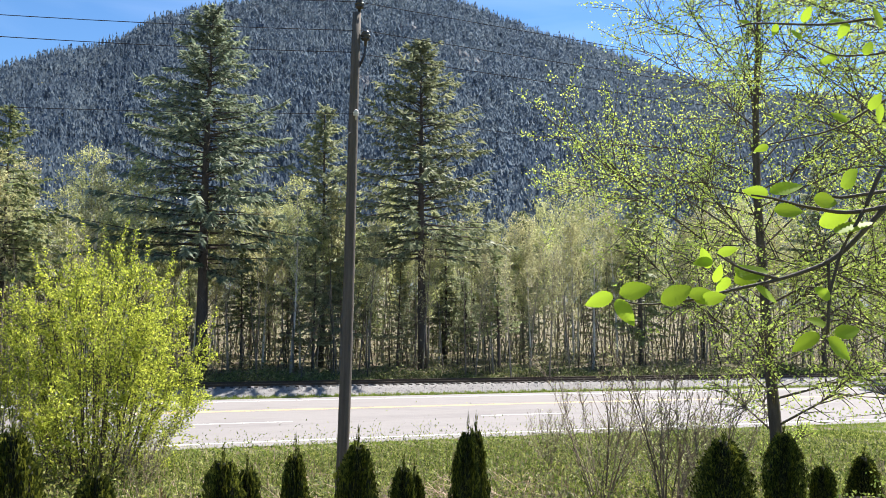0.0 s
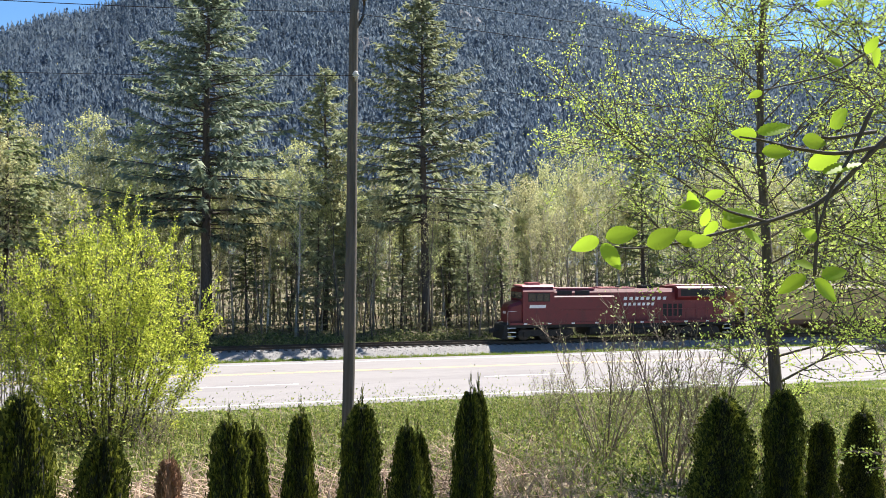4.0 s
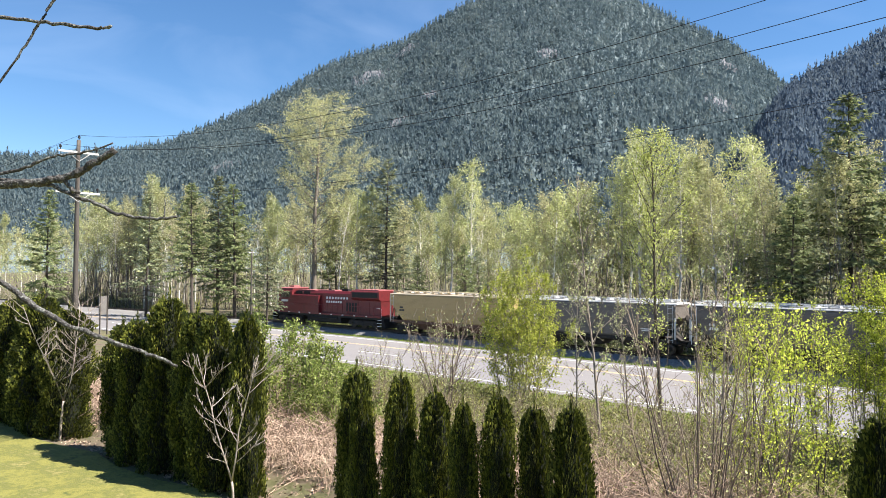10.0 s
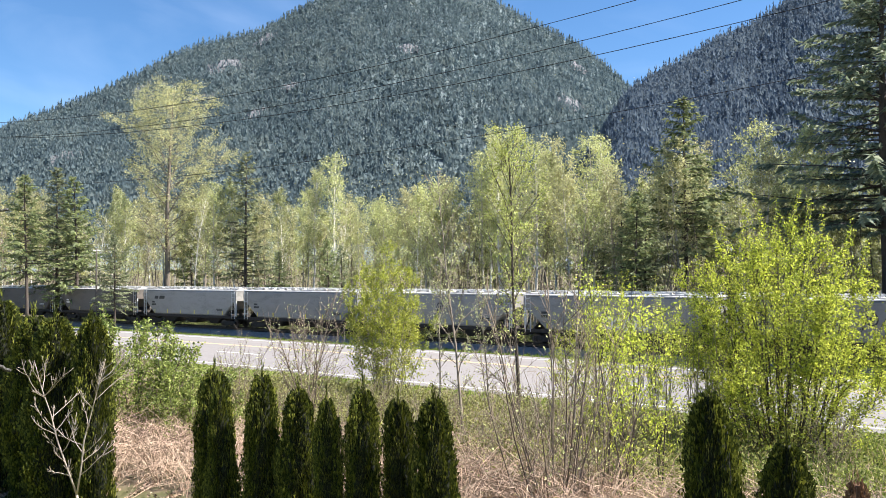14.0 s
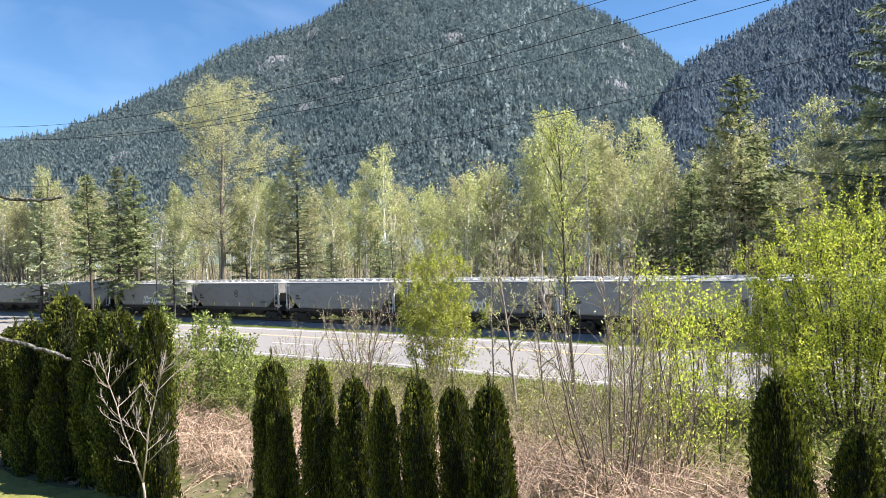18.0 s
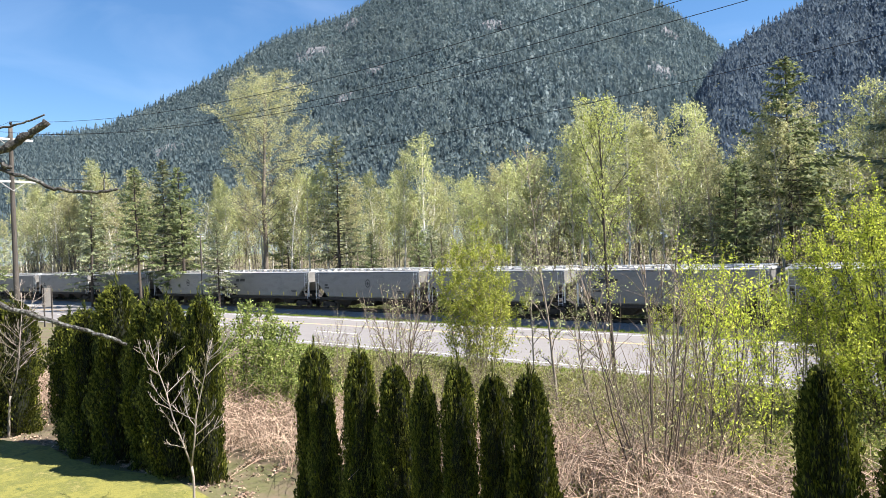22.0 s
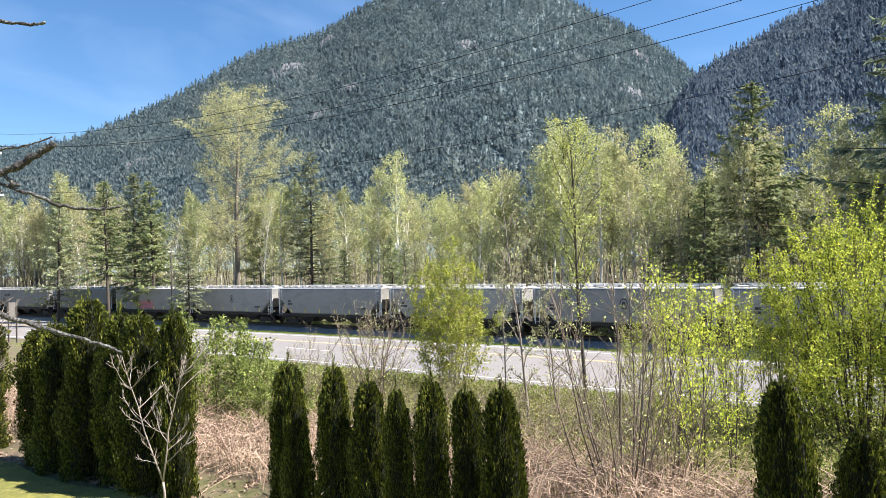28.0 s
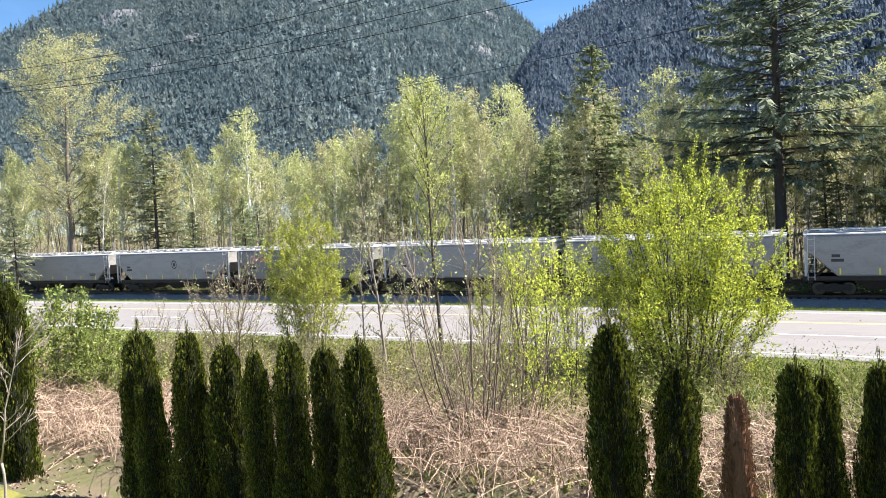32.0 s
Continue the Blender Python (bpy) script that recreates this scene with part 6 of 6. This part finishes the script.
        for k, (x, w) in enumerate(((-0.55, 0.7), (0.45, 1.0))):
            part("emblem", shared("wordbar%d" % k + m.name, lambda w=w: Geo().prism([(-w / 2, -0.17), (w / 2 - 0.08, -0.17), (w / 2, 0.17), (-w / 2 + 0.08, 0.17)], -0.004, 0.004), m), None, ob, at=pose(-L / 2 + 3.0 + x, side, 3.3))
    if style in ("sprayed", "pinkbars", "dark"):
        m = (M_CREAM, M_PINK, M_MARK)[i % 3]
        for k in range(8):
            part("graffiti", shared("scrawl%d_%d" % (i % 3, k), lambda: scrawl(i * 9 + k, 1, 1.1), m), None, ob, at=pose(-2.4 + (i % 4) * 0.8 + 0.47 * k, side - 0.004 - 0.001 * k, 2.05))
    return ob


def engine():
    """Diesel locomotive, nose towards -x."""
    ob = thing("locomotive", "dark red diesel locomotive with white lettering bars and black running gear", "locomotive", group="freight train")
    part("underframe", Geo().box(-10.3, 10.4, -1.45, 1.45, 1.12, 1.42), M_BLACK, ob)
    part("walkway_edge", Geo().box(-10.2, 10.3, -1.56, -1.45, 1.36, 1.55).box(-10.2, 10.3, 1.45, 1.56, 1.36, 1.55), M_RED, ob)
    part("nose", Geo().loft([[(x, -w, 1.5), (x, -w, z - 0.25), (x, -w + 0.25, z), (x, w - 0.25, z), (x, w, z - 0.25), (x, w, 1.5)] for x, w, z in ((-10.1, 0.95, 2.75), (-9.9, 1.05, 3.0), (-8.9, 1.25, 3.35))]), M_RED, ob)
    cab = part("cab", Geo().loft([[(x, -1.5, 1.5), (x, -1.5, 4.05), (x, -1.2, t), (x, 1.2, t), (x, 1.5, 4.05), (x, 1.5, 1.5)] for x, t in ((-9.05, 4.3), (-8.8, 4.42), (-6.3, 4.46))]), M_RED, ob)
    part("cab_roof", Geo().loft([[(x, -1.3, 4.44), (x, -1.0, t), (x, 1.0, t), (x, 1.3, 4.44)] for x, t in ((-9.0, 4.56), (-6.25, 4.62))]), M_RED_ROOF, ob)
    for x0, x1 in ((-8.55, -7.95), (-7.85, -7.3), (-7.2, -6.75)):
        w = part("cab_window", Geo().box(x0, x1, -1.512, -1.498, 3.3, 3.9), M_GLASS, ob)
        part("window_frame", Geo().box(x0 - 0.05, x1 + 0.05, -1.508, -1.5, 3.25, 3.3).box(x0 - 0.05, x1 + 0.05, -1.508, -1.5, 3.9, 3.95).box(x0 - 0.05, x0, -1.508, -1.5, 3.3, 3.9).box(x1, x1 + 0.05, -1.508, -1.5, 3.3, 3.9), M_BLACK, w)
    for y in (-0.85, 0.0, 0.85):
        part("windscreen", Geo().box(-9.09, -9.05, y - 0.36, y + 0.36, 3.45, 4.0), M_GLASS, ob)
    part("cab_door", Geo().box(-6.28, -6.24, -1.2, -0.6, 1.6, 3.7), M_RED, ob)
    part("long_hood", Geo().loft([[(x, -1.1, 1.5), (x, -1.1, 3.95), (x, -0.85, 4.25), (x, 0.85, 4.25), (x, 1.1, 3.95), (x, 1.1, 1.5)] for x in (-6.3, 9.9)]), M_RED, ob)
    part("electrical_cabinet", Geo().loft([[(x, -1.5, 1.5), (x, -1.5, 3.6), (x, -1.4, 3.7), (x, 1.4, 3.7), (x, 1.5, 3.6), (x, 1.5, 1.5)] for x in (-6.3, -0.9)]), M_RED, ob)
    part("inverter_grille", Geo().box(-5.9, -4.6, -1.14, -1.09, 3.78, 4.12).box(-4.3, -3.0, -1.14, -1.09, 3.78, 4.12), M_BLACK, ob)
    part("radiator", Geo().loft([[(x, -1.1, 3.25), (x, -1.52, 3.55), (x, -1.52, 4.3), (x, -1.3, 4.45), (x, 1.3, 4.45), (x, 1.52, 4.3), (x, 1.52, 3.55), (x, 1.1, 3.25)] for x in (5.1, 9.95)]), M_RED, ob)
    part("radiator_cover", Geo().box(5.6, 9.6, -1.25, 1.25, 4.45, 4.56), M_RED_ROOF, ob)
    part("radiator_grille", Geo().box(5.4, 9.7, -1.535, -1.52, 3.62, 4.2), M_BLACK, ob)
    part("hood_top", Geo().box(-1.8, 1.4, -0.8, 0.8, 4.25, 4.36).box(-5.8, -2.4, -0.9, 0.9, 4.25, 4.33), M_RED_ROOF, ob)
    part("exhaust_stack", Geo().box(2.2, 3.3, -0.35, 0.35, 4.25, 4.52), M_BLACK, ob)
    part("horn", Geo().tube([(0.3, -0.4, 4.4), (-0.2, -0.4, 4.45)], [0.04, 0.1], 8), M_BLACK, ob)
    part("rooftop_cooler", Geo().box(-8.2, -7.2, -0.5, 0.5, 4.6, 4.78), M_RED_ROOF, ob)
    for k in range(11):
        x = -0.5 + 0.95 * k
        part("hood_door", Geo().box(x, x + 0.85, -1.118, -1.10, 1.62, 3.15), M_RED, ob)
    for k in range(4):
        part("air_vent", Geo().box(3.9 + 0.5 * k, 4.25 + 0.5 * k, -1.13, -1.10, 1.9, 2.95), M_BLACK, ob)
    part("fuel_tank", Geo().loft([[(x, -1.4, 0.5), (x, -1.45, 0.7), (x, -1.45, 1.12), (x, 1.45, 1.12), (x, 1.45, 0.7), (x, 1.4, 0.5), (x, 1.0, 0.38), (x, -1.0, 0.38)] for x in (-3.1, 3.3)]), M_BLACK, ob)
    part("air_tank", Geo().tube([(-3.0, -1.45, 1.0), (2.8, -1.45, 1.0)], 0.13, 10), M_BLACK, ob)
    for x in (-6.9, 6.9):
        t = part("truck", Geo().box(x - 2.4, x + 2.4, -0.9, 0.9, 0.62, 0.95), M_TRUCK, ob)
        for s in (-1, 1):
            part("side_frame", Geo().prism([(x - 2.5, 0.55), (x - 2.3, 0.4), (x + 2.3, 0.4), (x + 2.5, 0.55), (x + 2.3, 0.9), (x + 1.0, 0.95), (x, 0.8), (x - 1.0, 0.95), (x - 2.3, 0.9)], s * 1.15 - 0.08, s * 1.15 + 0.08), M_TRUCK, t)
            for a in (-1.85, 0, 1.85):
                part("wheel", shared("wheel", wheel_mesh, M_WHEEL, True), None, t, at=pose(x + a, s * 0.76, 0.53, rz=0 if s < 0 else 180) @ Matrix.Scale(1.14, 4))
                part("axle_box", Geo().box(x + a - 0.16, x + a + 0.16, s * 1.2 - 0.1, s * 1.2 + 0.1, 0.38, 0.72), M_TRUCK, t)
    for s in (-1, 1):
        part("steps", Geo().box(s * 10.0 - 0.35, s * 10.0 + 0.35, -1.5, -1.25, 0.4, 0.45).box(s * 10.0 - 0.35, s * 10.0 + 0.35, -1.5, -1.2, 0.75, 0.8).box(s * 10.0 - 0.35, s * 10.0 + 0.35, -1.5, -1.15, 1.1, 1.15), M_LETTER, ob)
        part("pilot", Geo().loft([[(s * 10.3, -1.45, 1.4), (s * 10.3, 1.45, 1.4), (s * 10.3, 1.4, 0.25), (s * 10.3, -1.4, 0.25)], [(s * 10.55, -1.3, 1.3), (s * 10.55, 1.3, 1.3), (s * 10.75, 1.2, 0.2), (s * 10.75, -1.2, 0.2)]]), M_BLACK, ob)
        coupler(ob, s * 10.5, s)
        rail = Geo()
        rail.tube([(s * 10.35, -1.5, 1.4), (s * 10.35, -1.5, 2.45), (s * 9.6, -1.52, 2.5)], 0.02, 5)
        part("grab_rail", rail, M_LETTER, ob)
    rail = Geo().tube([(-6.0, -1.53, 2.55), (10.2, -1.53, 2.55)], 0.018, 5)
    for k in range(11):
        rail.tube([(-0.8 + 1.1 * k, -1.53, 1.5), (-0.8 + 1.1 * k, -1.53, 2.55)], 0.016, 5)
    part("handrail", rail, M_RED, ob)
    for y in (-0.18, 0.18):
        part("headlight", Geo().tube([(-10.16, y, 2.3), (-10.1, y, 2.3)], 0.11, 10), M_GALV, ob)
    part("number_bar", Geo().prism([(-8.5, 2.72), (-7.1, 2.72), (-7.04, 2.98), (-8.44, 2.98)], -1.51, -1.503), M_LETTER, ob, "white bar in place of the number")
    for x0, x1, z0, z1 in ((0.15, 4.4, 3.30, 3.56), (0.15, 3.2, 2.82, 3.06)):
        k = 8 if x1 > 4 else 7
        for i in range(k):
            a, b = x0 + (x1 - x0) * i / k, x0 + (x1 - x0) * (i + 0.58) / k
            part("lettering_bar", Geo().prism([(a, z0), (b, z0), (b + 0.05, z1), (a + 0.05, z1)], -1.128, -1.12), M_LETTER, ob, "white bar in place of lettering")
    for k in range(9):
        part("sill_marker", Geo().box(-9.0 + 2.1 * k, -8.7 + 2.1 * k, -1.575, -1.56, 1.40, 1.5), M_LETTER, ob)
    return ob


TRAIN = [(engine(), 11.1)]
STYLES = ["oval", "bars", "sprayed", "oval", "plain", "oval", "sprayed", "oval", "plain", "dark"]
q = 22.3
for i in range(28):
    if i == 0:
        L, paint, roof, label, style = 17.9, M_TAN, M_TANROOF, "tan covered hopper car with yellow reflectors and rusty chutes", "plain"
    elif i < 3:
        L, paint, roof, label, style = 16.9, M_DUSK, M_ROOF, "dirty dark grey covered hopper car with a dusty pale roof", "plain"
    else:
        L, paint, roof, label, style = 16.9, M_GREY, M_ROOF, "grey covered hopper car with pale roof and dark chutes", STYLES[i % 10]
        if i in (3, 14):
            style = "bars"
        if i in (10, 12, 13, 22):
            style = "oval"
        if i == 23:
            style = "pinkbars"
    TRAIN.append((hopper(i, paint, roof, L - 1.15, label, style), q + L / 2))
    q += L


# ---- passing car ----
def suv():
    ob = thing("suv_car", "silver-grey sport utility car on the highway", "car")
    paint = solid("silver_car_paint", [(0.30, 0.31, 0.33), (0.34, 0.35, 0.37)], 0.5, 0.3, 0.6, bump=0)
    def sec(x, w, z0, z1):
        return [(x, -w * 0.92, z0), (x, -w, z0 + 0.2), (x, -w, z1 - 0.12), (x, -w * 0.9, z1), (x, w * 0.9, z1), (x, w, z1 - 0.12), (x, w, z0 + 0.2), (x, w * 0.92, z0)]
    part("body", Geo().loft([sec(-2.38, 0.72, 0.42, 0.78), sec(-2.25, 0.86, 0.34, 0.92), (sec(-1.9, 0.92, 0.3, 1.02)), sec(-0.95, 0.94, 0.28, 1.12), sec(0.6, 0.95, 0.28, 1.14), sec(2.0, 0.93, 0.3, 1.16), sec(2.3, 0.88, 0.36, 1.1), sec(2.38, 0.78, 0.44, 1.0)]), paint, ob)
    part("cabin", Geo().loft([[(x, -w0, 1.1), (x, -w1, z), (x, w1, z), (x, w0, 1.1)] for x, w0, w1, z in ((-1.0, 0.86, 0.8, 1.14), (-0.35, 0.86, 0.70, 1.66), (0.6, 0.86, 0.70, 1.74), (1.75, 0.86, 0.68, 1.68), (2.25, 0.82, 0.74, 1.14))]), M_GLASS, ob, "dark window glass")
    part("roof", Geo().loft([[(x, -w, z), (x, -w + 0.06, z + 0.05), (x, w - 0.06, z + 0.05), (x, w, z)] for x, w, z in ((-0.35, 0.71, 1.65), (0.6, 0.71, 1.73), (1.85, 0.69, 1.66))]), paint, ob)
    for s in (-1, 1):
        for x0, x1 in ((-0.02, 0.08), (0.95, 1.05)):
            part("pillar", Geo().loft([[(x0, s * 0.87, 1.1), (x1, s * 0.87, 1.1), (x1, s * 0.84, 1.1), (x0, s * 0.84, 1.1)], [(x0, s * 0.72, 1.7), (x1, s * 0.72, 1.7), (x1, s * 0.69, 1.7), (x0, s * 0.69, 1.7)]]), paint, ob)
        part("mirror", Geo().box(-0.72, -0.52, min(s * 0.93, s * 1.1), max(s * 0.93, s * 1.1), 1.08, 1.22), paint, ob)
        part("headlight", Geo().box(-2.32, -2.1, min(s * 0.55, s * 0.86), max(s * 0.55, s * 0.86), 0.74, 0.88), M_GALV, ob)
        part("tail_light", Geo().box(2.2, 2.37, min(s * 0.6, s * 0.9), max(s * 0.6, s * 0.9), 0.85, 1.05), M_PINK, ob)
        for x in (-1.45, 1.42):
            w = part("wheel", Geo().tube([(x, s * 0.95, 0.34), (x, s * 0.90, 0.34), (x, s * 0.75, 0.34), (x, s * 0.72, 0.34)], [0.30, 0.345, 0.345, 0.30], 20), M_BLACK, ob, smooth=False)
            part("rim", Geo().tube([(x, s * 0.965, 0.34), (x, s * 0.93, 0.34)], 0.22, 14), M_GALV, w)
    part("front_bumper", Geo().box(-2.42, -2.25, -0.78, 0.78, 0.38, 0.56), M_BLACK, ob)
    part("number_plate", Geo().box(2.38, 2.40, -0.26, 0.26, 0.72, 0.86), M_LETTER, ob)
    return ob


SUV = suv()

# ---- moving things ----
NOSE = [(0, 91.2), (4.5, 11.35), (9.5, -75.6), (13, -136.5), (19, -240.7), (23, -310.3), (28, -395.8), (32, -464.1)]


def nose(t):
    a, b = np.array(NOSE, float).T
    return float(np.interp(t, a, b))


def on_track(x, y0=TRACK_Y, z=RAIL_Z):
    dx = 0.5
    slope = (float(bend(x + dx)) - float(bend(x - dx))) / (2 * dx)
    return pose(x, y0 + float(bend(x)), z, rz=math.degrees(math.atan(slope)))


def motions():
    for ob, back in TRAIN:
        walk(ob, [(t, on_track(nose(t) + back)) for t in range(33)])
    walk(SUV, [(t, on_track(-33.4 - 30.0 * (t - 24.5), 47.7, -7.02)) for t in range(33)])


motions()
